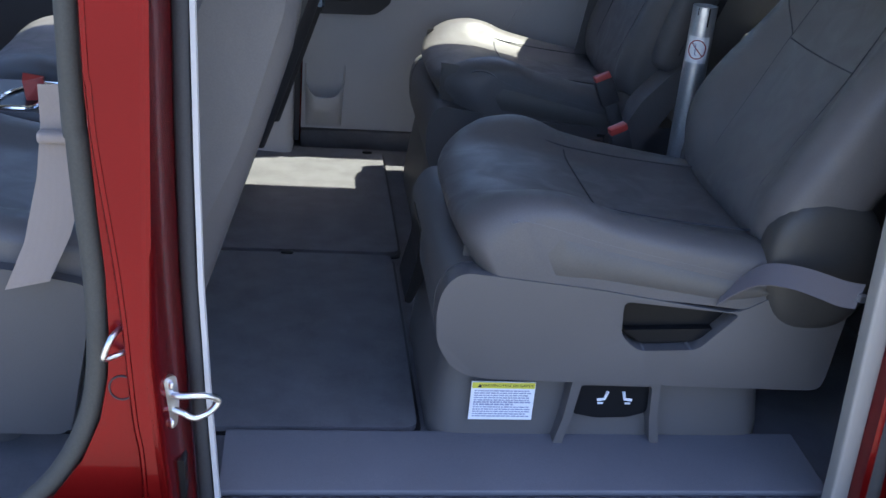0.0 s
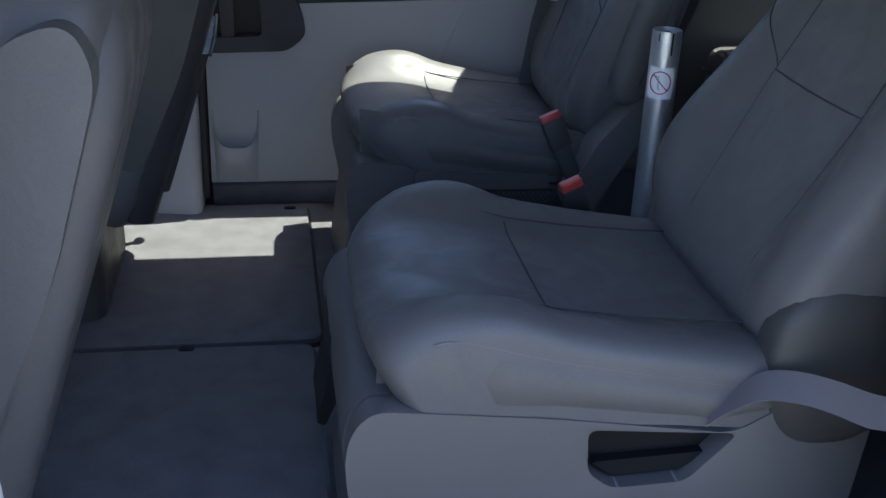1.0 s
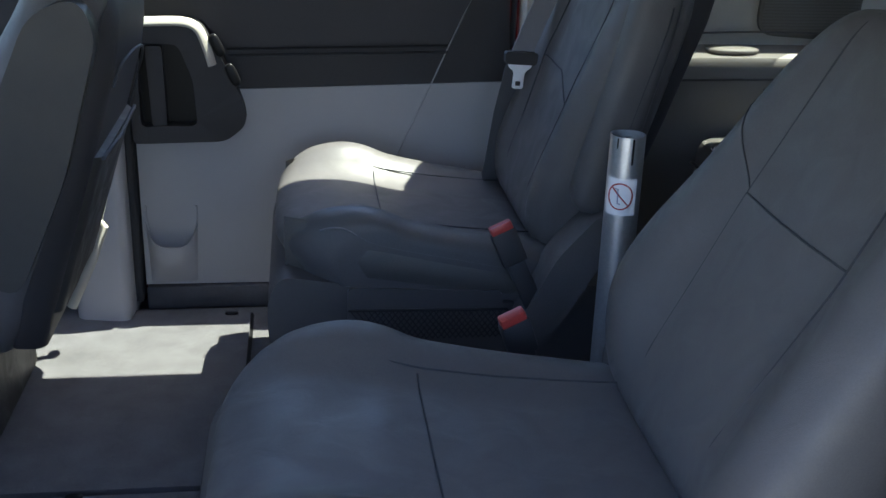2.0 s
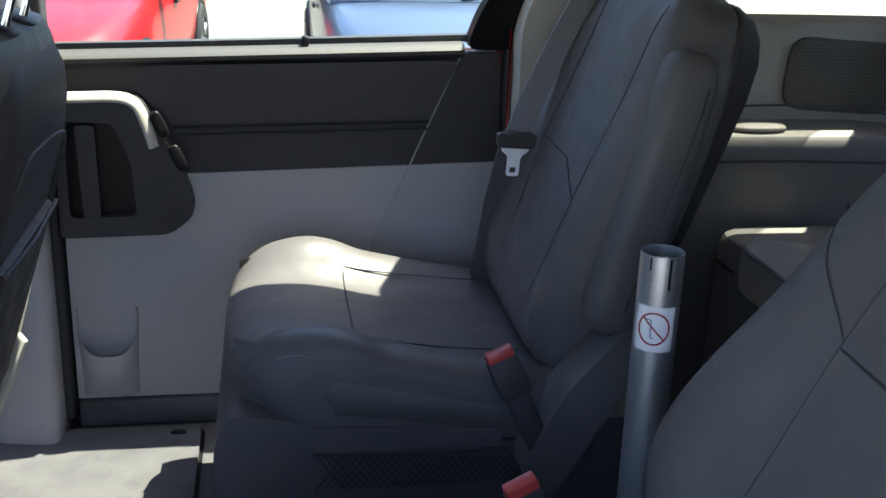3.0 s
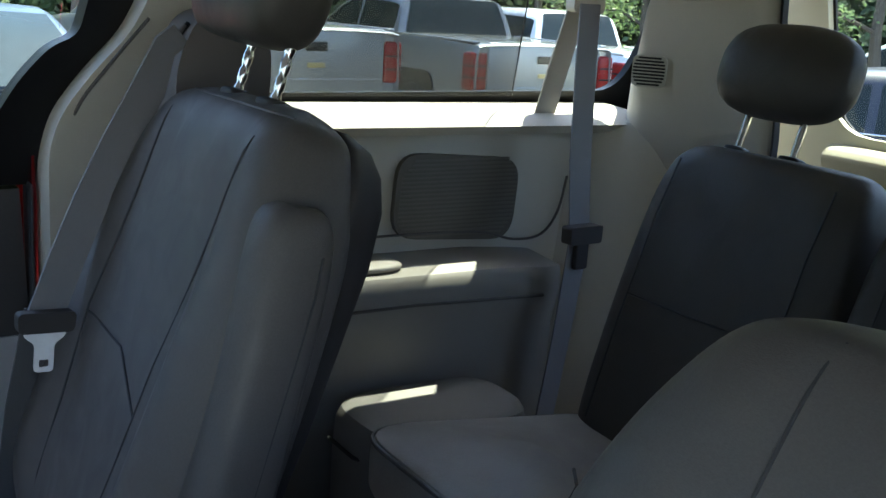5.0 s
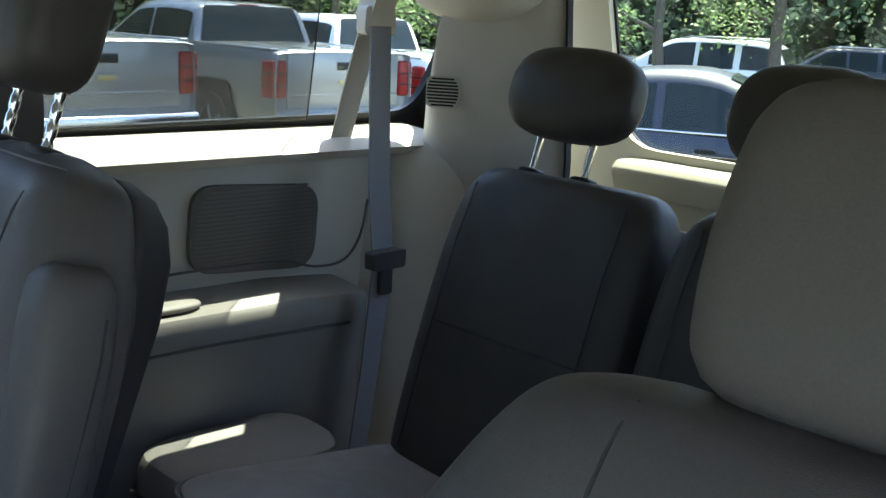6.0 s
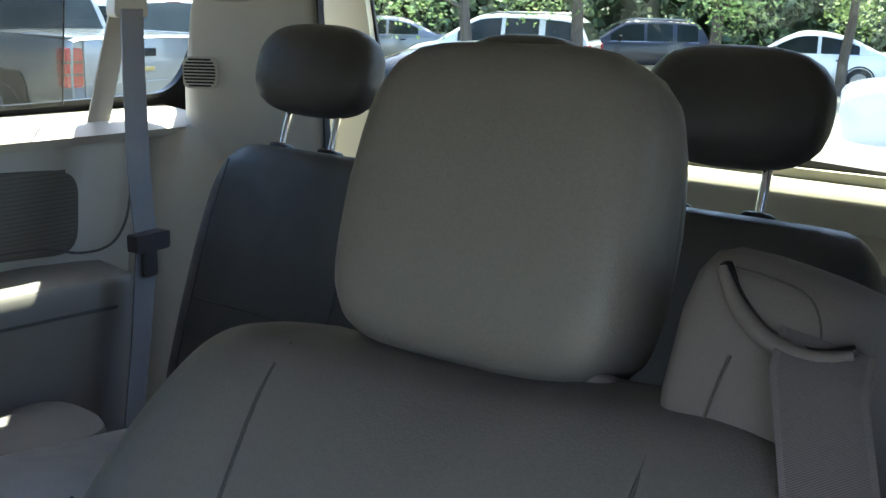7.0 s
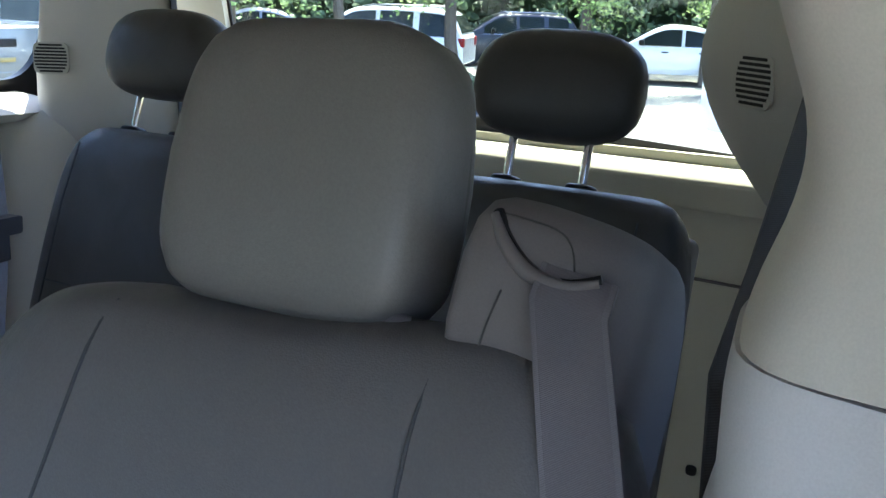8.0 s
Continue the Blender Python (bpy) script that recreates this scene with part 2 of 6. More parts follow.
def oval(a, b, power=2.6, count=28):
    """A superellipse in two coordinates."""
    out = []
    for i in range(count):
        t = 2 * math.pi * i / count
        c, s = math.cos(t), math.sin(t)
        out.append((a * math.copysign(abs(c) ** (2 / power), c), b * math.copysign(abs(s) ** (2 / power), s)))
    return out


def sweep(path, radius, count=10, caps=True, flat=1.0):
    """A round tube along a path; the radius may be a list."""
    path = [Vector(p) for p in path]
    rings, side = [], None
    for i, p in enumerate(path):
        d = (path[min(i + 1, len(path) - 1)] - path[max(i - 1, 0)]).normalized()
        if side is None:
            side = d.orthogonal().normalized()
        side = (side - d * side.dot(d)).normalized()
        up = d.cross(side)
        r = radius[i] if isinstance(radius, (list, tuple)) else radius
        rings.append([p + r * (math.cos(2 * math.pi * k / count) * side + flat * math.sin(2 * math.pi * k / count) * up) for k in range(count)])
    return loft(rings, caps)


def ribbon(path, width, thick=0.0016):
    """A strap: rows of (place, direction across)."""
    rings = []
    for i, (p, across) in enumerate(path):
        p, across = Vector(p), Vector(across).normalized()
        d = (Vector(path[min(i + 1, len(path) - 1)][0]) - Vector(path[max(i - 1, 0)][0])).normalized()
        nrm = d.cross(across).normalized()
        a = across * width / 2
        rings.append([p + a + nrm * thick, p - a + nrm * thick, p - a - nrm * thick, p + a - nrm * thick])
    return loft(rings)


def curve_points(points, steps=6):
    """A smooth line through the points (Catmull-Rom)."""
    pts = [Vector(p) for p in points]
    out = []
    for i in range(len(pts) - 1):
        a, b, c, d = pts[max(i - 1, 0)], pts[i], pts[i + 1], pts[min(i + 2, len(pts) - 1)]
        for k in range(steps):
            t = k / steps
            out.append(0.5 * ((2 * b) + (c - a) * t + (2 * a - 5 * b + 4 * c - d) * t * t + (3 * b - a - 3 * c + d) * t ** 3))
    return out + [pts[-1]]


def plate(outer, holes, axis, lo, hi):
    """A flat slab with holes, between two values of an axis."""
    put = {"x": lambda p, v: (v, p[0], p[1]), "y": lambda p, v: (p[0], v, p[1]), "z": lambda p, v: (p[0], p[1], v)}[axis]
    bm = bmesh.new()
    loops = []
    for v in (lo, hi):
        made = [[bm.verts.new(put(p, v)) for p in loop] for loop in (outer, *holes)]
        edges = [bm.edges.new((l[i], l[(i + 1) % len(l)])) for l in made for i in range(len(l))]
        bmesh.ops.triangle_fill(bm, use_beauty=True, use_dissolve=False, edges=edges)
        loops.append(made)
    for a, b in zip(*loops):
        for i in range(len(a)):
            j = (i + 1) % len(a)
            bm.faces.new((a[i], a[j], b[j], b[i]))
    return bm


def pillow(hx, hy, hz, along="y", power=3.2, soft=3.0, steps=16, count=32):
    """A stuffed block with rounded ends."""
    rings = []
    for i in range(steps + 1):
        s = -math.cos(math.pi * i / steps)
        k = max(0.02, (1 - abs(s) ** power)) ** (1 / power)
        if along == "y":
            rings.append([(a, s * hy, b) for a, b in oval(hx * k, hz * k, soft, count)])
        elif along == "z":
            rings.append([(a, b, s * hz) for a, b in oval(hx * k, hy * k, soft, count)])
        else:
            rings.append([(s * hx, a, b) for a, b in oval(hy * k, hz * k, soft, count)])
    return loft(rings)


def leaned(bm, z0, k):
    """Leans what lies above z0 sideways, by k metres a metre."""
    for v in bm.verts:
        if v.co.z > z0:
            v.co.y += k * (v.co.z - z0)
    return bm


def frame_ring(outer, width, axis, lo, hi):
    """A border along a convex outline."""
    c = Vector((sum(p[0] for p in outer) / len(outer), sum(p[1] for p in outer) / len(outer)))
    inner = []
    for p in outer:
        d = c - Vector(p)
        inner.append(tuple(Vector(p) + d.normalized() * width))
    return plate(outer, [inner], axis, lo, hi)


# ---- the ground and the van's shell ----
SLOPE = 0.022


def lot_z(x, y):
    """The lot falls away gently and then lies flat, with a low rise under the row of trucks."""
    return -0.42 - SLOPE * min(x + y, 23.0) + 0.17 * math.exp(-((x - 6.0) ** 2 + (y - 12.5) ** 2) / 24.5)


def build_ground():
    bm = bmesh.new()
    n, size = 90, 260.0
    grid = [math.copysign(abs(i / n * 2 - 1) ** 2.4, i / n - 0.5) * size for i in range(n + 1)]
    vs = [[bm.verts.new((x, y, lot_z(x, y))) for y in grid] for x in grid]
    for i in range(n):
        for j in range(n):
            bm.faces.new((vs[i][j], vs[i + 1][j], vs[i + 1][j + 1], vs[i][j + 1]))
    tagged(part("ground", bm, ASPHALT), "pale sunlit concrete of a parking lot", "ground", kind="structure")


build_ground()


# Unseen strip of pale ground, added to bounce light in through the door.
def build_bounce_ground():
    bm = bmesh.new()
    bm.faces.new([bm.verts.new((x, y, lot_z(x, y) + 0.004)) for x, y in ((-60, -16), (60, -16), (60, -0.5), (-60, -0.5))])
    tagged(part("road", bm, BOUNCE_GROUND), "pale ground strip beside the van, added unseen to bounce light", "road", kind="structure")


build_bounce_ground()

CY = 0.72   # the van's middle


def build_floor():
    slab = box(-1.35, 2.36, -0.10, 1.76, -0.06, -0.012, 0.006)
    floor = tagged(part("floor", slab, CARPET), "dark blue-grey carpeted floor of the minivan", "floor", kind="structure")
    bm = box(-1.35, 1.02, -0.215, -0.1, -0.075, -0.008, 0.012, 3)
    part("sill_plate", bm, VINYL, floor, "ribbed blue-grey vinyl sill plate")
    bm = box(-0.02, 1.0, -0.190, -0.183, -0.011, -0.004, 0.002)
    for y in (-0.172, -0.158, -0.135):
        box(-0.02, 1.0, y, y + 0.006, -0.011, -0.004, 0.002, bm=bm)
    part("sill_rib", bm, VINYL, floor)
    part("entry_step", prism(rounded([(-0.10, -0.012), (-0.10, 0.000), (0.070, 0.006), (0.078, 0.002), (0.078, -0.012)], 0.004), "x", -0.035, 1.04, 0.003), VINYL, floor, "raised vinyl entry step")
    tagged(part("rocker", prism([(-0.31, -0.28), (-0.33, -0.16), (-0.285, -0.075), (-0.215, -0.06), (-0.215, -0.28)], "x", -1.5, 1.25, 0.012), RED), "red painted rocker panel under the door opening", "body panel", kind="structure")


build_floor()


def bin_lid(x0, x1, y0, y1, latch, label):
    t = thing("floor_hatch", label, "floor hatch", "floor hatches")
    shape = rounded([(x0, y0), (x1, y0), (x1, y1), (x0, y1)], 0.03)
    part("lid", prism(shape, "z", -0.02, 0.004, 0.006, 3), CARPET, t)
    part("gap", plate([(p[0] + math.copysign(0.008, p[0] - (x0 + x1) / 2), p[1] + math.copysign(0.008, p[1] - (y0 + y1) / 2)) for p in shape], [shape], "z", -0.012, -0.009), BLACK, t, "dark gap round the lid")
    part("latch", pillow(0.016, 0.008, 0.004, "x"), BLACK, t, "small black latch").location = (*latch, 0.006)
    return t


bin_lid(-0.46, 0.315, 0.086, 0.846, (0.057, 0.842), "dark carpeted storage lid set flush in the van floor")
bin_lid(-0.46, 0.335, 0.864, 1.64, (0.289, 1.606), "dark carpeted storage lid set flush in the far footwell")


def build_ceiling():
    bm = plate([(-0.9, -0.16), (2.25, -0.12), (2.25, 1.44), (-0.9, 1.44)], [], "z", 1.30, 1.33)
    tagged(part("ceiling", bm, HEADLINER), "beige cloth headliner of the van", "ceiling", kind="structure")
    rings = []
    for y, z in ((-0.30, 1.22), (-0.27, 1.30), (-0.18, 1.355), (0.1, 1.38), (CY, 1.40), (1.25, 1.38), (1.40, 1.355), (1.47, 1.32), (1.495, 1.26)):
        rings.append([(-0.95, y, z - 0.03), (0.5, y, z), (2.35, y, z - 0.03), (2.35, y, z - 0.05), (0.5, y, z - 0.02), (-0.95, y, z - 0.05)])
    tagged(part("roof", loft(rings), RED), "red painted steel roof of the van", "roof", kind="structure")
    for name, y0, y1 in (("roof_rail", -0.20, -0.10), ("roof_rail", 1.40, 1.49)):
        tagged(part(name, box(-0.95, 2.3, y0, y1, 1.235, 1.33, 0.02, 3), BEIGE), "beige trim rail along the roof edge", "roof rail", kind="structure")
    cover = part("duct_cover", moved(pillow(0.11, 0.17, 0.15, "y", 2.4, 2.3), Matrix.Translation((2.0, 1.435, 1.268))), BEIGE)
    tagged(cover, "beige rounded duct cover at the headliner corner", "trim cover", kind="structure")


build_ceiling()


# ---- far side of the van: front door, B-pillar, sliding door, quarter panel ----
def build_far_front():
    t = thing("front_door", "closed front passenger door with grey trim and clear window", "door", kind="structure")
    part("panel", prism([(1.70, 0.02), (1.69, 0.5), (1.68, 0.76), (1.78, 0.80), (1.80, -0.1)], "x", -1.05, -0.07, 0.012), DARK_PLASTIC, t)
    part("skin", prism([(1.80, -0.25), (1.84, 0.3), (1.80, 0.80), (1.785, 0.80), (1.80, -0.25)][:4], "x", -1.1, -0.05, 0.0), RED, t)
    part("window_pane", prism([(1.74, 0.79), (1.495, 1.25), (1.499, 1.25), (1.744, 0.79)], "x", -0.95, -0.08, 0), GLASS, t, shadow=False)
    p = thing("pillar_front", "grey plastic trim of the far door pillar", "pillar", kind="structure")
    part("trim", loft([[(x, y, z) for x, y in rounded([(-0.075, 1.62 - k), (0.055, 1.60 - k), (0.06, 1.74), (-0.08, 1.74)], 0.03)] for z, k in ((-0.01, 0.03), (0.1, 0.0), (0.4, 0.0), (0.75, -0.01), (1.25, 0.03))]), DOOR_TRIM, p)
    part("skin", box(-0.06, 0.06, 1.742, 1.79, -0.2, 1.25, 0.01), RED, p)
    part("seal", prism(rounded([(0.055, 1.655), (0.075, 1.655), (0.075, 1.72), (0.055, 1.72)], 0.008), "z", 0.02, 1.22, 0), RUBBER, p)


build_far_front()


def build_sliding_door():
    t = thing("sliding_door", "closed sliding door with two-tone grey trim and clear window", "door", kind="structure")
    lower = [(0.08, 0.055), (0.965, 0.055), (0.965, 0.565), (0.345, 0.545), (0.08, 0.54)]
    part("lower_panel", prism(lower, "y", 1.682, 1.76, 0.006), DOOR_TRIM, t, "light grey lower door panel")
    upper = [(0.08, 0.54), (0.345, 0.545), (0.965, 0.565), (0.955, 0.79), (0.08, 0.765)]
    part("upper_panel", prism(upper, "y", 1.688, 1.76, 0.004), DARK_PLASTIC, t, "charcoal upper door panel")
    pad = rounded([(0.305, 0.648), (0.80, 0.660), (0.815, 0.675), (0.872, 0.778), (0.25, 0.762), (0.24, 0.71)], 0.02)
    part("armrest_pad", prism(pad, "y", 1.668, 1.70, 0.008, 3), DARK_PLASTIC, t, "raised charcoal pad")
    bm = bmesh.new()
    for z in (0.622, 0.636):
        join(bm, sweep([(0.30, 1.686, z), (0.55, 1.686, z + 0.006), (0.812, 1.686, z + 0.012)], 0.0035, 8))
    part("groove_bead", bm, RUBBER, t)
    sill = [(1.672, 0.012), (1.670, 0.020), (1.678, 0.028), (1.70, 0.033), (1.725, 0.034), (1.725, 0.0), (1.69, 0.0)]
    part("sill_cap", loft([[(x, y, z + zz) for y, zz in sill] for x, z in ((0.08, 0.752), (0.45, 0.764), (0.88, 0.778))]), SILL_TRIM, t, "pale window sill")
    part("belt_seal", loft([[(x, y, z + zz) for y, zz in [(1.712, 0.030), (1.712, 0.044), (1.742, 0.044), (1.742, 0.030)]] for x, z in ((0.06, 0.752), (0.45, 0.764), (0.90, 0.780))]), RUBBER, t)
    part("trim_line", sweep([(0.60, 1.6815, 0.172), (0.696, 1.6815, 0.386), (0.770, 1.6815, 0.549), (0.815, 1.6875, 0.649), (0.876, 1.6875, 0.785)], 0.0018, 6), DOOR_TRIM, t)
    part("lock_stub", pillow(0.008, 0.012, 0.014), BLACK, t, "small black lock stub").location = (0.563, 1.703, 0.806)
    part("window_pane", prism([(1.728, 0.78), (1.495, 1.26), (1.499, 1.26), (1.732, 0.78)], "x", 0.04, 1.0, 0), GLASS, t, shadow=False)
    frame = [(0.885, 0.795), (0.905, 0.875), (0.945, 0.955), (0.985, 1.005), (1.02, 1.02), (1.06, 1.26), (1.09, 1.26), (1.09, 0.795)]
    part("window_frame", leaned(prism(rounded(frame, 0.03, 5), "y", 1.690, 1.738, 0.004), 0.80, -0.47), BLACK, t, "black rear window frame")
    part("skin", prism([(1.76, -0.25), (1.815, 0.3), (1.765, 0.79), (1.745, 0.79), (1.745, -0.25)], "x", 0.05, 1.02, 0.0), RED, t)
    part("seal", box(0.9655, 0.969, 1.66, 1.72, 0.05, 0.80, 0.001), RUBBER, t)
    part("jamb", leaned(prism([(0.970, 0.02), (0.970, 0.88), (1.0, 0.98), (1.07, 1.04), (1.07, 1.050), (0.990, 0.988), (0.974, 0.88), (0.974, 0.02)], "y", 1.705, 1.74, 0.003), 0.80, -0.45), RED, t, "red painted door jamb")
    # handle unit
    outer = rounded([(0.08, 0.425), (0.104, 0.425), (0.292, 0.430), (0.340, 0.470), (0.336, 0.512), (0.314, 0.572), (0.280, 0.640), (0.246, 0.708), (0.08, 0.708)], 0.022)
    hole = rounded([(0.10, 0.465), (0.228, 0.468), (0.222, 0.575), (0.192, 0.655), (0.10, 0.66)], 0.015)
    part("handle_bezel", bevelled(plate(outer, [hole], "y", 1.640, 1.70), 0.006, 2, 60), DARK_PLASTIC, t, "charcoal door handle surround")
    part("handle_pocket", box(0.09, 0.235, 1.676, 1.681, 0.455, 0.665, 0.0), BLACK, t)
    part("pull_handle", prism(rounded([(0.125, 0.462), (0.158, 0.462), (0.155, 0.65), (0.118, 0.65)], 0.008), "y", 1.650, 1.668, 0.006), DARK_PLASTIC, t, "charcoal pull handle")
    part("handle_strip", sweep(curve_points([(0.085, 1.638, 0.706), (0.129, 1.637, 0.707), (0.205, 1.636, 0.708), (0.238, 1.636, 0.694), (0.254, 1.636, 0.660), (0.268, 1.638, 0.610)], 5), 0.0125, 10, flat=0.6), BEIGE, t, "pale trim strip")
    for x, z in ((0.279, 0.655), (0.312, 0.588)):
        pad = part("switch", pillow(0.012, 0.008, 0.027, "z", 3.4, 2.8), BLACK, t, "black rocker switch")
        pad.matrix_basis = pose(x, 1.639, z, 0, -24, 0)
    # map pocket moulded into the lower panel: a shallow pouch with a curved rim
    rings = []
    for u in np.linspace(-1, 1, 25):
        bow = (1 - abs(u) ** 3.0) ** 0.7
        rim = 0.163 + 0.058 * abs(u) ** 3.5
        x = 0.150 + 0.057 * u
        outer = [(x + 0.006 * u * k ** 2, 1.683 - bow * 0.036 * min(1.0, 0.15 + 1.5 * k) - 0.0005, 0.064 + (rim - 0.064) * k) for k in np.linspace(0, 1, 9)]
        rings.append(outer + [(px - 0.001 * u, min(py + 0.0055, 1.6838), pz - 0.001) for px, py, pz in outer[::-1]])
    part("pocket", loft(rings), DOOR_TRIM, t, "moulded map pocket")
    rim = curve_points([(0.090, 1.681, 0.26), (0.091, 1.681, 0.225), (0.098, 1.680, 0.19)], 5), curve_points([(0.210, 1.681, 0.26), (0.209, 1.681, 0.225), (0.202, 1.680, 0.19)], 5)
    for line in rim:
        part("pocket_rim", sweep(line, 0.003, 8), DOOR_TRIM, t)
    part("kick_strip", box(0.08, 0.965, 1.674, 1.76, -0.012, 0.050, 0.008), CARPET, t)


build_sliding_door()

LEDGE = [(1.49, 0.02), (1.472, 0.30), (1.455, 0.575), (1.445, 0.60), (1.437, 0.632), (1.438, 0.664), (1.444, 0.672), (1.50, 0.676), (1.56, 0.680), (1.60, 0.680), (1.60, 0.02)]


def quarter(side):
    """Trim of one rear quarter; side 1 is the far one, -1 the near one."""
    Y = (lambda y: y) if side > 0 else (lambda y: 2 * CY - y)
    lo = lambda a, b: (min(Y(a), Y(b)), max(Y(a), Y(b)))  # noqa: E731
    t = thing("quarter_panel", "beige and grey rear quarter trim with storage ledge and window", "trim panel", kind="structure")
    x0 = 1.13 if side > 0 else 1.22
    wall = [(x0, 0.02), (2.02, 0.02), (2.02, 0.80), (2.0, 0.875), (1.93, 0.905), (1.40, 0.895), (x0 + 0.02, 0.88)]
    part("upper_trim", prism(wall, "y", *lo(1.565, 1.70), 0.008), BEIGE, t, "beige upper quarter trim")
    ledge_x = [1.22, 1.30, 1.5, 1.66, 1.76, 1.79, 1.805]
    part("storage_ledge", loft([[(x, Y(y + max(0.0, x - 1.755) * 0.55 * (1.6 - y) / 0.16), z - max(0.0, x - 1.70) * 0.12 * (z > 0.5) + (0.01 if x < 1.25 else 0)) for y, z in LEDGE] for x in ledge_x]), TAUPE, t, "grey storage ledge with a lidless tray")
    part("ledge_cup", moved(pillow(0.060, 0.036, 0.009, "x", 2.6, 2.4), Matrix.Translation((1.435, Y(1.495), 0.681))), TAUPE, t, "rounded grip on the ledge")
    part("ledge_groove", sweep([(1.23, Y(1.439), 0.622), (1.5, Y(1.439), 0.625), (1.75, Y(1.439), 0.618)], 0.003, 8), SHELL, t)
    lid = curve_points([(1.30, Y(1.552), 0.705), (1.50, Y(1.552), 0.712), (1.68, Y(1.552), 0.708), (1.76, Y(1.552), 0.690), (1.82, Y(1.552), 0.695), (1.855, Y(1.552), 0.735), (1.87, Y(1.552), 0.80)], 6)
    part("trim_seam", sweep(lid, 0.0025, 6), SHELL, t)
    grille = rounded([(1.512, 0.705), (1.755, 0.69), (1.765, 0.835), (1.520, 0.850)], 0.045)
    g = part("speaker_grille", prism(grille, "y", *lo(1.553, 1.572), 0.004), GRILLE_DARK, t, "grey-brown speaker grille")
    bm = bmesh.new()
    for k in range(19):
        z = 0.705 + k * 0.0072
        e = 0.022 * max(0.0, abs(k - 9) / 9 - 0.6) / 0.4
        box(1.520 + 0.0005 * k + e, 1.754 + 0.0004 * k - e, *lo(1.5515, 1.556), z, z + 0.0036, 0.0, bm=bm)
    part("grille_rib", bm, GRILLE, g)
    # window
    sill = [(1.52, 0.896), (1.55, 0.912), (1.66, 0.922), (1.66, 0.88), (1.54, 0.88)]
    part("window_sill", loft([[(x, Y(y), z) for y, z in sill] for x in (x0 + 0.02, 1.4, 2.03)]), BEIGE, t, "beige sill under the quarter window")
    opening = rounded([(x0 + 0.12, 0.935), (2.05, 0.945), (2.07, 1.05), (2.03, 1.30), (x0 + 0.16, 1.30)], 0.075)
    border = [(x0 + 0.02, 0.90), (2.14, 0.90), (2.14, 1.33), (x0 + 0.06, 1.33)]
    part("window_frame", leaned(plate(border, [opening], "y", *lo(1.672, 1.69)), 0.90, -0.50 * side), BLACK, t, "black border of the quarter window")
    part("window_pane", leaned(plate([(x0 + 0.04, 0.91), (2.12, 0.91), (2.12, 1.31), (x0 + 0.08, 1.31)], [], "y", *lo(1.692, 1.696)), 0.90, -0.50 * side), GLASS, t, shadow=False)
    part("skin", plate([(x0, -0.25), (2.40, -0.25), (2.40, 0.90), (x0, 0.90)], [], "y", *lo(1.74, 1.76)), RED, t)
    return t


quarter(1)
quarter(-1)


def build_far_middle_pillar():
    t = thing("pillar_middle", "beige trim of the far middle pillar behind the chair", "pillar", kind="structure")
    shape = [(0.979, 0.30), (0.979, 0.85), (0.99, 0.91), (1.03, 0.975), (1.075, 1.03), (1.10, 1.10), (1.12, 1.33), (1.30, 1.33), (1.27, 1.05), (1.20, 0.93), (1.16, 0.88), (1.16, 0.30)]
    part("trim", leaned(prism(rounded(shape, 0.03, 5), "y", 1.60, 1.69, 0.026, 5), 0.86, -0.46), BEIGE, t)
    line = [(1.000, 1.599, 0.40), (1.000, 1.599, 0.55), (1.000, 1.599, 0.84), (1.012, 1.570, 0.92), (1.050, 1.540, 0.985), (1.095, 1.510, 1.05)]
    part("trim_line", sweep(curve_points(line, 6), 0.0025, 6), SHELL, t)


build_far_middle_pillar()


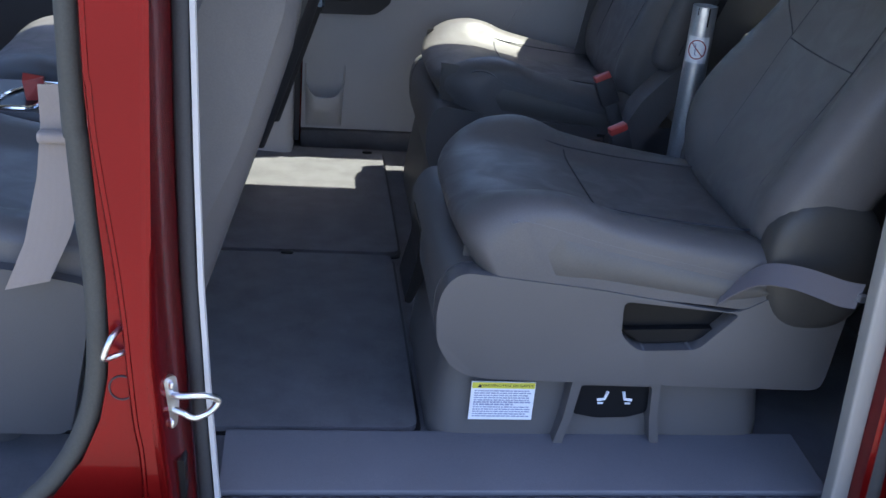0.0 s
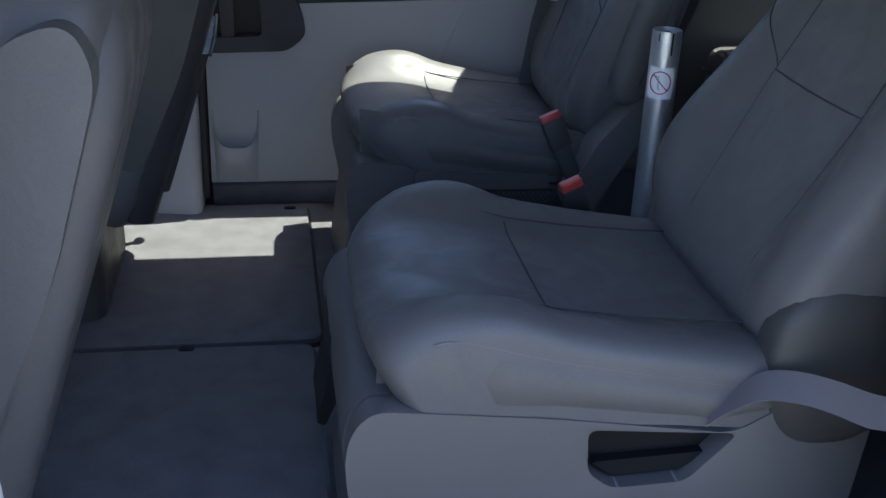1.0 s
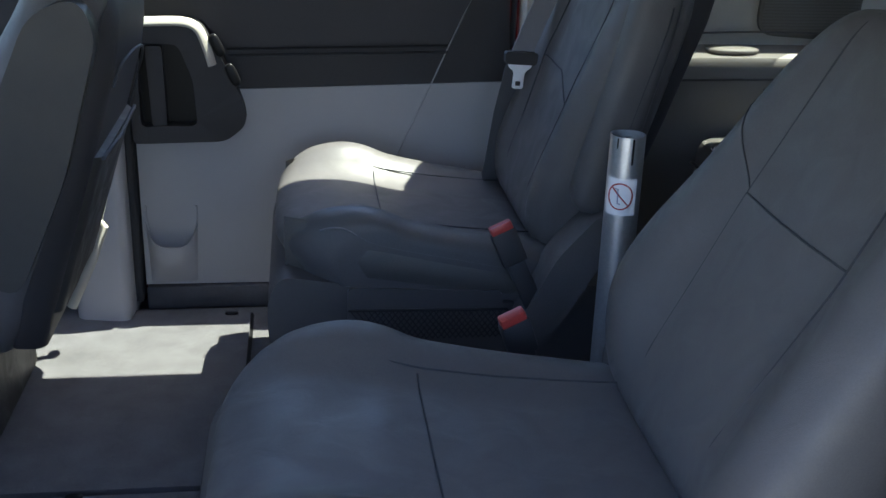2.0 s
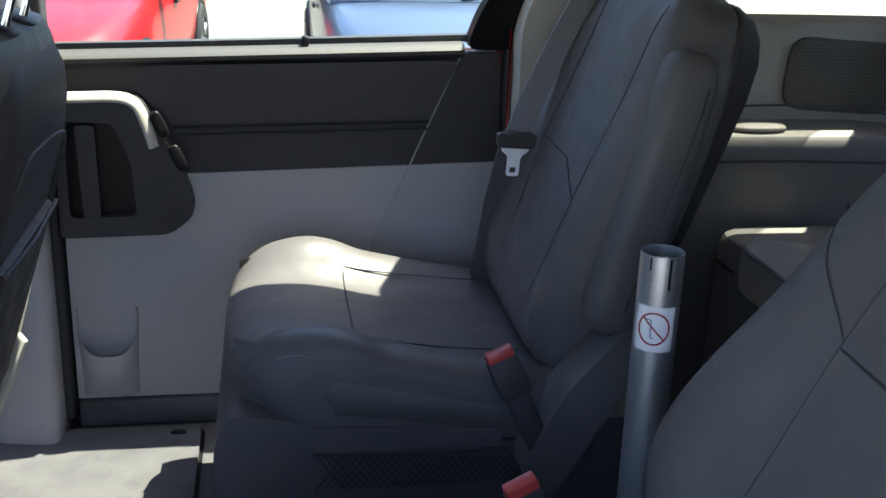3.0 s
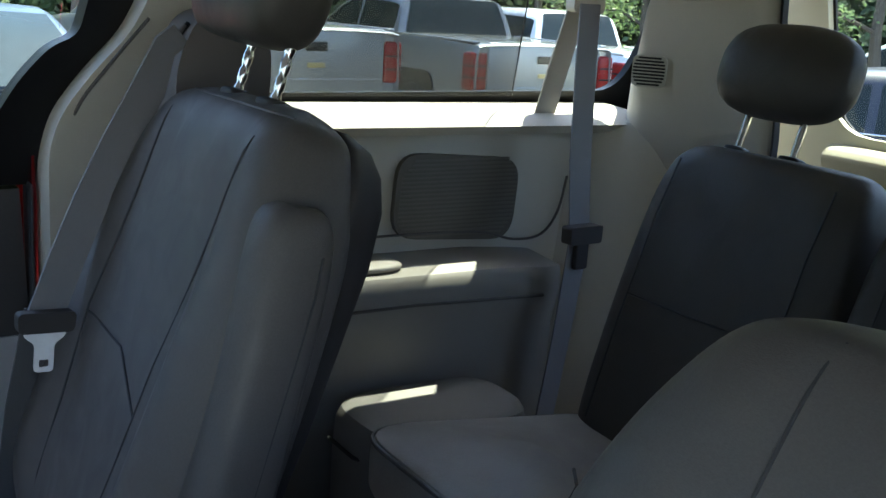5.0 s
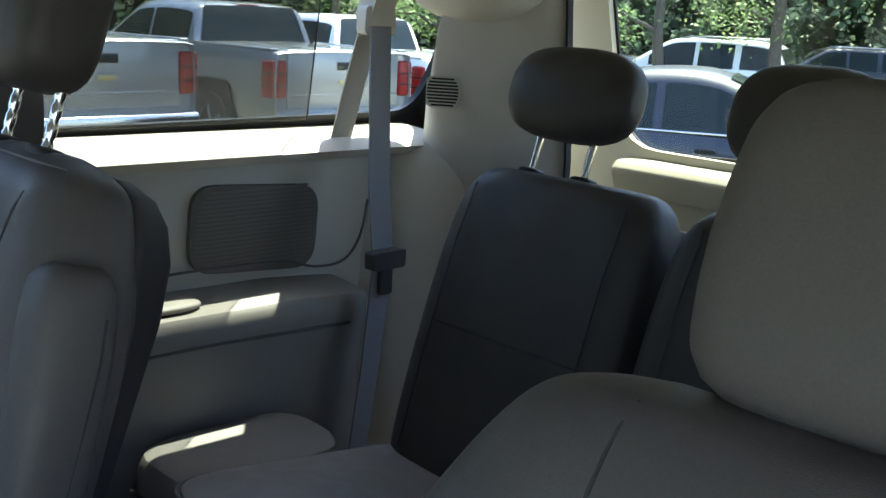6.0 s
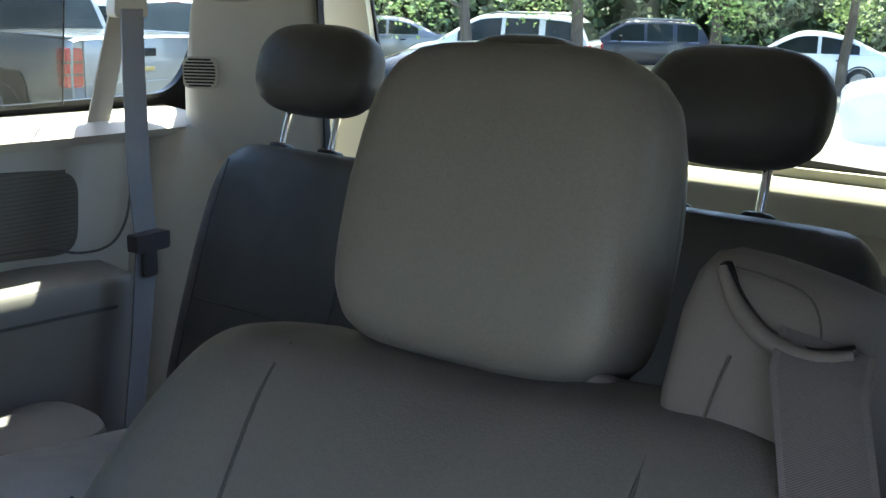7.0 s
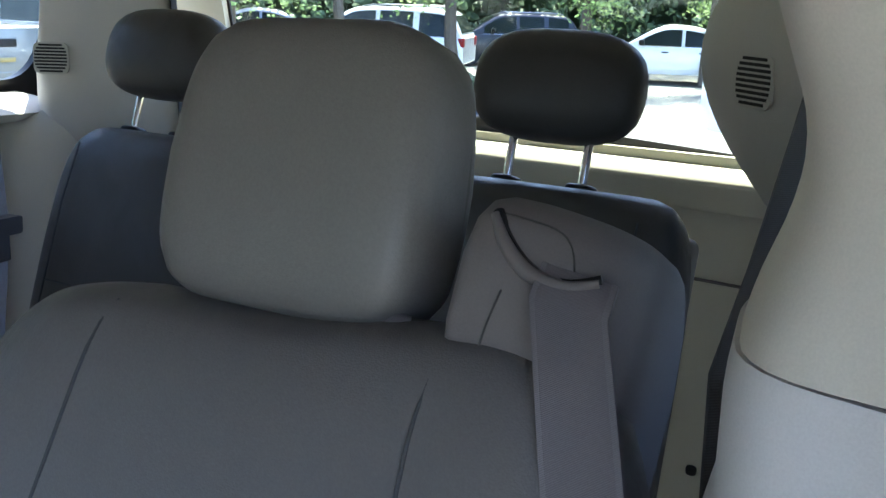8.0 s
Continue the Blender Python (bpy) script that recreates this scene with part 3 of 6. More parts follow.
def pillar_rear(side):
    t = thing("pillar_rear", "bulging beige rear pillar trim with a slotted air vent", "pillar", kind="structure")
    if side > 0:
        rows = [(0.02, 0.10, 0.0), (0.60, 0.10, 0.0), (0.76, 0.09, 0.01), (0.84, 0.05, 0.02), (0.90, 0.02, 0.01), (0.98, 0.0, 0.0), (1.10, 0.0, -0.01), (1.20, 0.0, -0.04), (1.31, -0.03, -0.09)]
        rings = []
        for z, j, k in rows:
            lean = -0.50 * max(0, z - 0.9)
            e = 1.272 + 0.075 * max(0.0, z - 0.9)
            pts = [(2.14, 1.71 + lean), (2.045 + j * 0.4, 1.60 + lean), (1.970 + j, 1.54 + k + lean * 0.5), (1.950 + j, 1.49 + k), (1.985 + j * 0.8, 1.42 + k), (2.03 + j * 0.6, 1.36 + k), (2.056 + j * 0.2, e + 0.012), (2.085, e), (2.105, e + 0.10), (2.15, 1.71 + lean)]
            rings.append([(x, y, z) for x, y in rounded(pts, 0.03, 4)])
        at, turn = (1.956, 1.458, 0.998), -55
        seal = [(2.070, 1.264), (2.080, 1.262), (2.090, 1.270), (2.080, 1.278)]
    else:
        rows = [(0.02, 0.15), (0.80, 0.15), (0.90, 0.12), (0.94, 0.075), (0.975, 0.045), (1.04, 0.012), (1.075, 0.0), (1.106, 0.006), (1.135, 0.026), (1.20, 0.06), (1.31, 0.10)]
        rings = []
        fine = np.linspace(0.02, 1.31, 60)
        ease = np.convolve(np.interp(np.linspace(-0.06, 1.39, 68), [r[0] for r in rows], [r[1] for r in rows]), np.ones(5) / 5, "same")[4:64]
        for z, j in zip(fine, ease):
            pts = [(1.58, -0.16), (1.62, 0.05 - j), (1.67, 0.11 - j), (1.775, 0.235 - j), (1.84, 0.262 - j), (2.06, 0.29 - j), (2.284, 0.30 - j), (2.284, -0.16)]
            rings.append([(x, y, z) for x, y in rounded(pts, 0.04, 4)])
        at, turn = (1.7176, 0.1571, 1.060), 49.5
        seal = [(2.20, 0.10), (2.21, 0.10), (2.21, 0.13), (2.20, 0.13)]
    part("trim", loft(rings), BEIGE, t)
    if side > 0:
        part("corner_panel", loft([[(x, y, z) for x, y in rounded([(1.84 + k, 1.58), (1.88 + k, 1.515 + k * 0.3), (1.98, 1.47 + k * 0.4), (2.09, 1.43), (2.09, 1.60), (1.84 + k, 1.60)], 0.035, 4)] for z, k in ((0.30, 0.0), (0.60, 0.01), (0.80, 0.03), (0.87, 0.05), (0.90, 0.09))]), BEIGE, t, "pale corner trim")
    v = part("vent", prism(rounded([(-0.030, -0.032), (0.030, -0.032), (0.030, 0.032), (-0.030, 0.032)], 0.014), "y", -0.004, 0.004, 0.002), BEIGE, t, "slotted air vent")
    for k in range(9):
        z = -0.0262 + k * 0.0066
        w = 0.028 - 0.008 * (abs(k - 4) / 4) ** 3
        part("slot", box(-w, w, -0.0052, 0.0052, z - 0.0019, z + 0.0019, 0.0), BLACK, v)
    v.matrix_basis = pose(*at, 0, 0, turn) @ Matrix.Diagonal((1, 1 if side > 0 else 0.4, 0.86 if side > 0 else 0.8, 1))
    part("seal", loft([[(x, y, z) for x, y in seal] for z in (0.02, 0.5, 0.9)]), RUBBER, t, "black hatch seal")
    part("seal_top", loft([[(x, y + (0.075 * (z - 0.9) if side > 0 else 0.0), z) for x, y in seal] for z in (0.9, 1.31)]), RUBBER, t, "black hatch seal")
    return t


pillar_rear(1)
pillar_rear(-1)


def build_hatch():
    t = thing("hatch", "closed beige rear hatch with a wide tinted window", "hatch", kind="structure")
    lo_y, hi_y = 2 * CY - 1.62, 1.62
    outer = [(lo_y, -0.1), (hi_y, -0.1), (hi_y, 0.9), (hi_y - 0.2, 1.33), (lo_y + 0.2, 1.33), (lo_y, 0.9)]
    hole = rounded([(0.10, 0.905), (CY, 0.902), (1.322, 0.905), (1.405, 1.31), (0.14, 1.31)], 0.085)
    part("inner_trim", bevelled(plate(outer, [hole], "x", 2.286, 2.30), 0.004, 1, 60), BEIGE_LIT, t)
    part("window_ledge", prism(rounded([(2.250, 0.866), (2.262, 0.882), (2.286, 0.890), (2.286, 0.82), (2.268, 0.82)], 0.006), "y", 0.13, 1.31, 0.004), BEIGE_LIT, t, "beige ledge under the rear window")
    part("skin", plate([(lo_y - 0.1, -0.3), (hi_y + 0.1, -0.3), (hi_y + 0.1, 0.9), (hi_y - 0.14, 1.36), (lo_y + 0.14, 1.36), (lo_y - 0.1, 0.9)], [[(CY + (y - CY) * 1.07, 1.1 + (z - 1.1) * 1.10) for y, z in hole]], "x", 2.312, 2.335), RED, t)
    part("window_seal", frame_ring([(CY + (y - CY) * 1.06, 1.1 + (z - 1.1) * 1.09) for y, z in hole], 0.045, "x", 2.301, 2.306), RUBBER, t)
    part("window_pane", plate([(CY + (y - CY) * 1.05, 1.1 + (z - 1.1) * 1.08) for y, z in hole], [], "x", 2.3065, 2.3105), GLASS, t, shadow=False)
    part("panel_line", sweep([(2.285, lo_y + 0.1, 0.70), (2.285, CY, 0.715), (2.285, hi_y - 0.1, 0.70)], 0.003, 6), SHELL, t)
    part("screw", pillow(0.004, 0.009, 0.009), BLACK, t, "black fixing plug").location = (2.283, 0.353, 0.390)


build_hatch()


# ---- near side of the van: pillars round the open doors ----
def build_near_front_pillar():
    t = thing("pillar_door", "red painted door pillar with black seals and steel strikers", "pillar", kind="structure")
    front = [(-0.183, 1.30), (-0.183, 0.73), (-0.179, 0.66), (-0.174, 0.56), (-0.168, 0.48), (-0.167, 0.39), (-0.171, 0.32), (-0.184, 0.25), (-0.212, 0.18), (-0.257, 0.115), (-0.33, 0.055), (-0.42, 0.01), (-0.50, -0.02)]
    part("outer_face", prism(front + [(-0.50, -0.10), (-0.104, -0.10), (-0.104, 0.3), (-0.110, 0.5), (-0.110, 1.30)], "y", -0.267, -0.215, 0.010, 3), RED, t)
    crest = [(-0.183, 1.30), (-0.181, 0.80), (-0.178, 0.737), (-0.174, 0.665), (-0.163, 0.566), (-0.154, 0.486), (-0.147, 0.402), (-0.143, 0.331), (-0.137, 0.245), (-0.130, 0.19), (-0.125, 0.05), (-0.124, -0.08)]
    edge_z, edge_x = (-0.09, 0.07, 0.13, 0.22, 0.35, 0.63, 0.84, 1.30), (-0.088, -0.090, -0.093, -0.101, -0.112, -0.107, -0.103, -0.100)
    part("raised_face", prism(crest + [(x - 0.001, z) for z, x in zip(edge_z, edge_x)], "y", -0.278, -0.262, 0.006, 3), RED, t)
    part("ridge", sweep(curve_points([(x + 0.003, -0.2765, z) for x, z in crest], 4), 0.0045, 10), RED, t)
    inner_z, inner_x = (-0.09, 0.075, 0.249, 0.435, 0.603, 0.829, 1.30), (-0.056, -0.062, -0.073, -0.082, -0.086, -0.087, -0.088)
    rings = []
    for z in np.linspace(-0.09, 1.30, 36):
        e, i = float(np.interp(z, edge_z, edge_x)), float(np.interp(z, inner_z, inner_x))
        bow = [(e - 0.012, -0.2775), (e - 0.004, -0.2795), (e + 0.002, -0.276), (e + 0.30 * (i - e), -0.262), (e + 0.55 * (i - e), -0.240), (e + 0.8 * (i - e), -0.215), (i, -0.190), (i, -0.165), (e - 0.012, -0.165)]
        rings.append([(x, y, z) for x, y in bow])
    part("return_face", loft(rings), RED, t, "concave red return of the pillar")
    part("plug", sweep([(-0.153 + 0.017 * math.cos(a), -0.268, 0.302 + 0.019 * math.sin(a)) for a in np.linspace(0, 6.283, 25)], 0.0014, 6), RUBBER, t, "round plug in the pillar")
    part("latch_hole", prism(rounded([(-0.084, 0.095), (-0.070, 0.095), (-0.072, 0.165), (-0.086, 0.165)], 0.006), "y", -0.247, -0.215, 0.002), BLACK, t, "black drain slot")
    seal = curve_points([(x + 0.012, -0.176, z) for x, z in ((-0.087, 1.3), (-0.087, 0.83), (-0.085, 0.6), (-0.081, 0.435), (-0.070, 0.24), (-0.060, 0.07), (-0.052, -0.05))], 8)
    part("door_seal", sweep(seal, 0.0125, 12), RUBBER, t, "black rubber door seal")
    pale = ((-0.0565, 1.3), (-0.0565, 0.83), (-0.053, 0.595), (-0.049, 0.423), (-0.039, 0.233), (-0.027, 0.056), (-0.022, -0.01))
    part("trim", prism([(x - 0.007, z) for x, z in pale] + [(x, z) for x, z in pale[::-1]], "y", -0.186, -0.166, 0.002), TRIM, t, "pale trim edge")
    part("front_door_seal", sweep(curve_points([(x - 0.019, -0.244, z - 0.004) for x, z in front], 4), 0.0155, 12), SEAL_GREY, t, "dark rubber front door seal")
    part("inner_trim", prism([(-0.195, 1.3), (-0.185, 0.3), (-0.19, -0.02), (-0.08, -0.02), (-0.075, 1.3)], "y", -0.165, -0.11, 0.01), TRIM, t)
    s = thing("door_striker", "zinc-plated steel striker loop bolted to the red pillar", "striker")
    part("plate", prism(rounded([(-0.012, -0.044), (0.012, -0.044), (0.016, 0.0), (0.011, 0.044), (-0.010, 0.044), (-0.015, 0.0)], 0.010), "y", -0.003, 0.003, 0.001), STEEL, s)
    bm = sweep(curve_points([(0.004, 0.0, 0.012), (0.012, -0.016, 0.013), (0.038, -0.030, 0.010), (0.058, -0.034, -0.002), (0.060, -0.034, -0.010), (0.048, -0.030, -0.022), (0.026, -0.024, -0.026), (0.014, -0.012, -0.018), (0.006, 0.0, -0.014)], 5), 0.0048, 10)
    part("loop", bm, STEEL, s)
    for z in (0.031, -0.033):
        part("bolt", moved(pillow(0.004, 0.007, 0.007), Matrix.Translation((0.0, -0.004, z))), STEEL, s)
    s.matrix_world = pose(-0.092, -0.250, 0.268, 0, 0, 42)
    h = thing("latch_hook", "small steel hook on the red door pillar", "hook")
    part("loop", sweep(curve_points([(-0.152, -0.268, 0.396), (-0.160, -0.290, 0.393), (-0.169, -0.295, 0.372), (-0.169, -0.292, 0.362), (-0.146, -0.270, 0.361)], 5), 0.0042, 10), STEEL, h)


build_near_front_pillar()


def build_near_rear_pillar():
    t = thing("pillar_middle", "pale grey pillar trim beside the open sliding door", "pillar", kind="structure")
    rings = []
    for z, y, x in ((-0.01, -0.10, 1.02), (0.3, -0.105, 1.03), (0.6, -0.06, 1.03), (0.8, -0.035, 1.03), (0.89, -0.032, 1.03), (0.94, -0.043, 1.03), (0.985, -0.043, 1.03), (1.003, -0.045, 1.032)):
        rings.append([(a, b, z) for a, b in rounded([(x, -0.16), (x + 0.03, y + 0.02), (x + 0.13, y + 0.045), (x + 0.26, y + 0.02), (x + 0.26, -0.19), (x, -0.19)], 0.035, 5)])
    part("lower_trim", loft(rings), TRIM, t)
    rings = []
    bends = [(0.94, -0.044, 1.033), (1.006, -0.047, 1.033), (1.03, -0.054, 1.035), (1.07, -0.072, 1.04), (1.10, -0.066, 1.03), (1.143, -0.052, 1.01), (1.20, -0.042, 1.0), (1.31, -0.01, 0.96), (1.37, 0.007, 0.94)]
    for z in np.linspace(1.006, 1.31, 32):
        y, x = (sum(float(np.interp(z + d, [b[0] for b in bends], [b[k] for b in bends])) for d in (-0.03, -0.02, -0.01, 0, 0.01, 0.02, 0.03)) / 7 for k in (1, 2))
        rings.append([(a, b, z) for a, b in rounded([(x, -0.16), (x + 0.02, y + 0.02), (x + 0.12, y + 0.045), (x + 0.22, y + 0.03), (x + 0.24, -0.19), (x, -0.19)], 0.035, 5)])
    part("upper_trim", loft(rings), BEIGE, t)
    part("trim_flange", loft([[(a, b, z) for a, b in rounded([(x, -0.19), (x + 0.004, -0.152), (x + 0.02, -0.142), (1.06, -0.135), (1.06, -0.19)], 0.006, 3)] for z, x in ((-0.01, 0.992), (0.10, 0.989), (0.40, 0.974), (0.65, 0.964), (1.30, 0.949))]), TAUPE, t, "pale flange of the pillar trim")
    part("jamb", prism([(1.0, -0.10), (1.02, 0.0), (1.0, 0.6), (0.985, 1.3), (1.30, 1.3), (1.30, -0.10)], "y", -0.225, -0.192, 0.006), RED, t)
    part("door_seal", sweep(curve_points([(1.045, -0.215, -0.06), (1.04, -0.215, 0.1), (1.02, -0.215, 0.6), (1.0, -0.215, 1.3)], 8), 0.016, 12), RUBBER, t, "black rubber door seal")
    part("skin", prism([(1.09, -0.30), (1.085, 0.0), (1.065, 0.5), (1.056, 0.90), (2.35, 0.90), (2.35, -0.30)], "y", -0.31, -0.265, 0.012, 3), RED, t)
    part("anchor_strip", prism([(-0.192, 0.0), (-0.265, 0.0), (-0.265, 1.3), (-0.192, 1.3)], "x", 1.09, 1.11, 0.002), RED, t)


build_near_rear_pillar()


# ---- seats ----
def cushion_mesh(x_front, x_rear, half, z_front, z_rear, z_low_f, z_low_r, bolster=0.028, steps=28, crown=0.008, inner=0):
    """A seat cushion: side profiles laid across the width, with raised edges."""
    L = x_rear - x_front
    prof = [(0.06, 0.0, 0), (0.015, 0.34, 0), (0.0, 0.52, 0.1), (0.015, 0.70, 0.3), (0.06, 0.86, 0.6), (0.13, 0.97, 0.95), (0.24, 1.035, 1.2), (0.34, 1.01, 1.2), (0.45, 0.93, 1), (0.62, 0.87, 0.85), (0.78, 0.86, 0.7), (0.93, 0.88, 0.5), (0.985, 0.85, 0.6), (1.0, 0.4, 0), (0.98, 0.0, 0), (0.7, 0.0, 0), (0.35, 0.0, 0)]
    pts = [Vector(p) for p in prof]
    ring = curve_points(pts + [pts[0]], 4)[:-1]
    rings = []
    for i in range(steps + 1):
        s = -math.cos(math.pi * i / steps)
        edge = max(0.0, (abs(s) - 0.80) / 0.20)
        inset = 0.035 * (1 - math.sqrt(max(0.0, 1 - edge * edge)))
        lift = bolster * (0.5 - 0.5 * math.cos(math.pi * min(1, max(0, (abs(s) - 0.45) / 0.35)))) - crown * (1 - s * s) * 0.5
        row = []
        for u, v, w in ring:
            x = x_front + u * L
            low = z_low_f + (z_low_r - z_low_f) * u
            top = z_front + (z_rear - z_front) * u
            z = low + v * (top - low) + w * lift
            x += inset * (0.5 - u) * 1.6
            z -= inset * v
            x += (0.085 if s * inner > 0 else 0.028) * abs(s) ** 4 * max(0.0, 1 - u * 2.2)
            row.append((x, s * half, z))
        rings.append(row)
    return loft(rings)


def cushion_top(x_front, x_rear, half, z_front, z_rear, bolster=0.028, crown=0.008):
    """The height of that cushion's top at a place."""
    table = [(0.015, 0.70), (0.06, 0.86), (0.13, 0.97), (0.24, 1.035), (0.34, 1.01), (0.45, 0.93), (0.62, 0.87), (0.78, 0.86), (0.93, 0.88)]

    def height(x, y, low=0.33):
        u, s = (x - x_front) / (x_rear - x_front), y / half
        v = float(np.interp(u, [a for a, _ in table], [b for _, b in table]))
        lift = bolster * (0.5 - 0.5 * math.cos(math.pi * min(1, max(0, (abs(s) - 0.45) / 0.35)))) - crown * (1 - s * s) * 0.5
        edge = max(0.0, (abs(s) - 0.80) / 0.20)
        inset = 0.035 * (1 - math.sqrt(max(0.0, 1 - min(1, edge) ** 2)))
        top = z_front + (z_rear - z_front) * u
        return low + v * (top - low) + lift - inset * v
    return height


def back_mesh(heights, count=40):
    """A backrest in its own frame: x to the front is minus, z along the back. Rows of height, half width, front, rear."""
    table = np.array(heights, float)
    fine = np.linspace(0, len(table) - 1, 5 * len(table))
    k = np.clip(fine.astype(int), 0, len(table) - 2)
    f = (fine - k)[:, None]
    p0, p1, p2, p3 = table[np.maximum(k - 1, 0)], table[k], table[k + 1], table[np.minimum(k + 2, len(table) - 1)]
    heights = 0.5 * (2 * p1 + (p2 - p0) * f + (2 * p0 - 5 * p1 + 4 * p2 - p3) * f ** 2 + (3 * p1 - p0 - 3 * p2 + p3) * f ** 3)
    rings = []
    for w, half, front, rear, b in heights:
        row = []
        for a, c in oval(1.0, 1.0, 3.6, count):
            y = a * half
            depth = (front + rear) / 2 + c * (rear - front) / 2
            if c < 0:
                depth -= b * (0.5 - 0.5 * math.cos(math.pi * min(1, max(0, (abs(a) - 0.45) / 0.35)))) * min(1, -c * 2)
            row.append((depth, y, w))
        rings.append(row)
    return loft(rings)


def bucket_seat(yc, out, lean, x_shift=0.0, near=False):
    """A captain's chair of the second row. out: the side of its door (-1 near, 1 far)."""
    label = "grey leather captain's chair with plastic base beside the open door" if near else "grey leather captain's chair with folded armrest, partly in sunlight"
    t = thing("captain_chair", label, "car seat", "second-row seats", at=(x_shift, yc, 0))
    # the far chair ends a little further back
    def fx(points):
        return [(x + (0 if near else 0.07) * max(0.0, 1 - (x - 0.32) / 0.3), z) for x, z in points]
    # base
    front = 0.332 if near else 0.315
    part("pedestal", loft([[(x, y, z) for x, y in rounded(fx([(front + k, -0.235 + k), (0.98 - k, -0.235 + k), (0.98 - k, 0.235 - k), (front + k, 0.235 - k)]), 0.06, 5)] for z, k in ((-0.012, 0.0), (0.02, 0.0), (0.11, 0.012), (0.22, 0.03))]), SHELL, t)
    side = rounded(fx([(0.352, 0.352), (0.322, 0.30), (0.325, 0.215), (0.36, 0.160), (0.41, 0.143), (0.75, 0.135), (1.055, 0.128), (1.07, 0.318), (0.93, 0.325), (0.86, 0.285), (0.60, 0.325)]), 0.03, 5)
    hole = rounded([(0.650, 0.304), (0.655, 0.235), (0.69, 0.206), (0.80, 0.210), (0.868, 0.284)], 0.016, 5)
    lo, hi = sorted((out * 0.225, out * 0.268))
    part("side_panel", bevelled(plate(side, [hole], "y", lo, hi), 0.011, 3, 60), SHELL, t, "grey moulded side panel with a grab recess")
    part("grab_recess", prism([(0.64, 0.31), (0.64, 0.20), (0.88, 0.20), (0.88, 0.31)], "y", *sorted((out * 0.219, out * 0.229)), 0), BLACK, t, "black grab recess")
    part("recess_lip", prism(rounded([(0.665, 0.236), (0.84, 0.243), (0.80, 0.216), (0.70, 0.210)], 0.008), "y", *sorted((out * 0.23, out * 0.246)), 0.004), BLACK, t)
    part("seat_pan", prism(side, "y", *sorted((out * 0.218, -out * 0.262)), 0.014, 3), SHELL, t)
    if near:
        lab = part("warning_label", box(0.402, 0.520, -0.2415, -0.2385, 0.052, 0.132, 0.0), LABEL_WHITE, t, "white and yellow bilingual warning label")
        part("heading", box(0.403, 0.519, -0.2425, -0.2412, 0.119, 0.131, 0.0), LABEL_YELLOW, lab)
        bm = bmesh.new()
        rng = random.Random(4)
        for k in range(12):
            z = 0.1125 - k * 0.0049
            x = 0.408
            heavy = k in (5, 6)
            while x < 0.508 - (0.03 if k == 6 else 0):
                w = rng.uniform(0.003, 0.010)
                box(x, min(x + w, 0.514), -0.2424, -0.2414, z, z + (0.0030 if heavy else 0.0021), 0.0, bm=bm)
                x += w + 0.0014
        part("small_print", bm, LABEL_INK, lab)
        txt = bpy.data.curves.new("heading_text", "FONT")
        txt.body, txt.size, txt.align_x, txt.align_y = "WARNING/MISE EN GARDE", 0.0082, "CENTER", "CENTER"
        tmp = new("heading_text", txt)
        me = bpy.data.meshes.new_from_object(tmp.evaluated_get(bpy.context.evaluated_depsgraph_get()))
        bpy.data.objects.remove(tmp)
        me.materials.append(LABEL_BLACK)
        words = new("heading_text", me)
        words.parent = lab
        words.matrix_basis = pose(0.467, -0.2429, 0.125, 90, 0, 0)
        part("warning_sign", prism([(0.413, 0.121), (0.421, 0.121), (0.417, 0.1285)], "y", -0.2431, -0.2426, 0), LABEL_BLACK, lab)
        lab.location.z = -0.011
        arch = [(0.560, 0.000), (0.574, 0.060), (0.583, 0.144), (0.747, 0.142), (0.752, 0.060), (0.764, 0.006), (0.746, 0.006), (0.737, 0.060), (0.732, 0.128), (0.599, 0.130), (0.590, 0.060), (0.577, 0.000)]
        part("lever_housing", prism(rounded(arch, 0.006), "y", -0.262, -0.222, 0.003), SHELL, t, "grey arched housing of the seat release")
        part("lever", prism(rounded([(0.593, 0.060), (0.598, 0.131), (0.734, 0.129), (0.736, 0.064), (0.70, 0.052), (0.64, 0.050)], 0.01), "y", -0.246, -0.222, 0.005), BLACK, t, "black release lever with white seat symbols")
        for x, m in ((0.655, 1), (0.685, -1)):
            bm = bmesh.new()
            join(bm, sweep([(x, -0.2475, 0.108), (x - 0.004 * m, -0.2475, 0.092), (x - 0.018 * m, -0.2475, 0.090)], 0.003, 6))
            join(bm, sweep([(x - 0.006 * m, -0.2475, 0.083), (x - 0.016 * m, -0.2475, 0.083)], 0.002, 6))
            part("seat_symbol", bm, LABEL_WHITE, t)
    else:
        # inboard storage net
        part("net_pocket", prism(rounded([(0.54, 0.235), (0.84, 0.215), (0.83, 0.318), (0.54, 0.33)], 0.012), "y", -0.272, -0.262, 0.002), SHELL, t, "grey pocket on the base")
        bm = bmesh.new()
        for k in range(26):
            a = 0.545 + k * 0.011
            join(bm, sweep([(a, -0.2745, 0.285), (a + 0.045, -0.2745, 0.225)], 0.0013, 5))
            join(bm, sweep([(a + 0.045, -0.2745, 0.283), (a, -0.2745, 0.225)], 0.0013, 5))
        join(bm, sweep([(0.54, -0.275, 0.287), (0.84, -0.275, 0.283)], 0.003, 6))
        part("net", bm, DARK_PLASTIC, t, "charcoal elastic net")
    # cushion
    spec = dict(x_front=0.350 if near else 0.405, x_rear=0.955, half=0.265, z_front=0.462 if near else 0.436, z_rear=0.395 if near else 0.380, bolster=0.028 if near else 0.040)
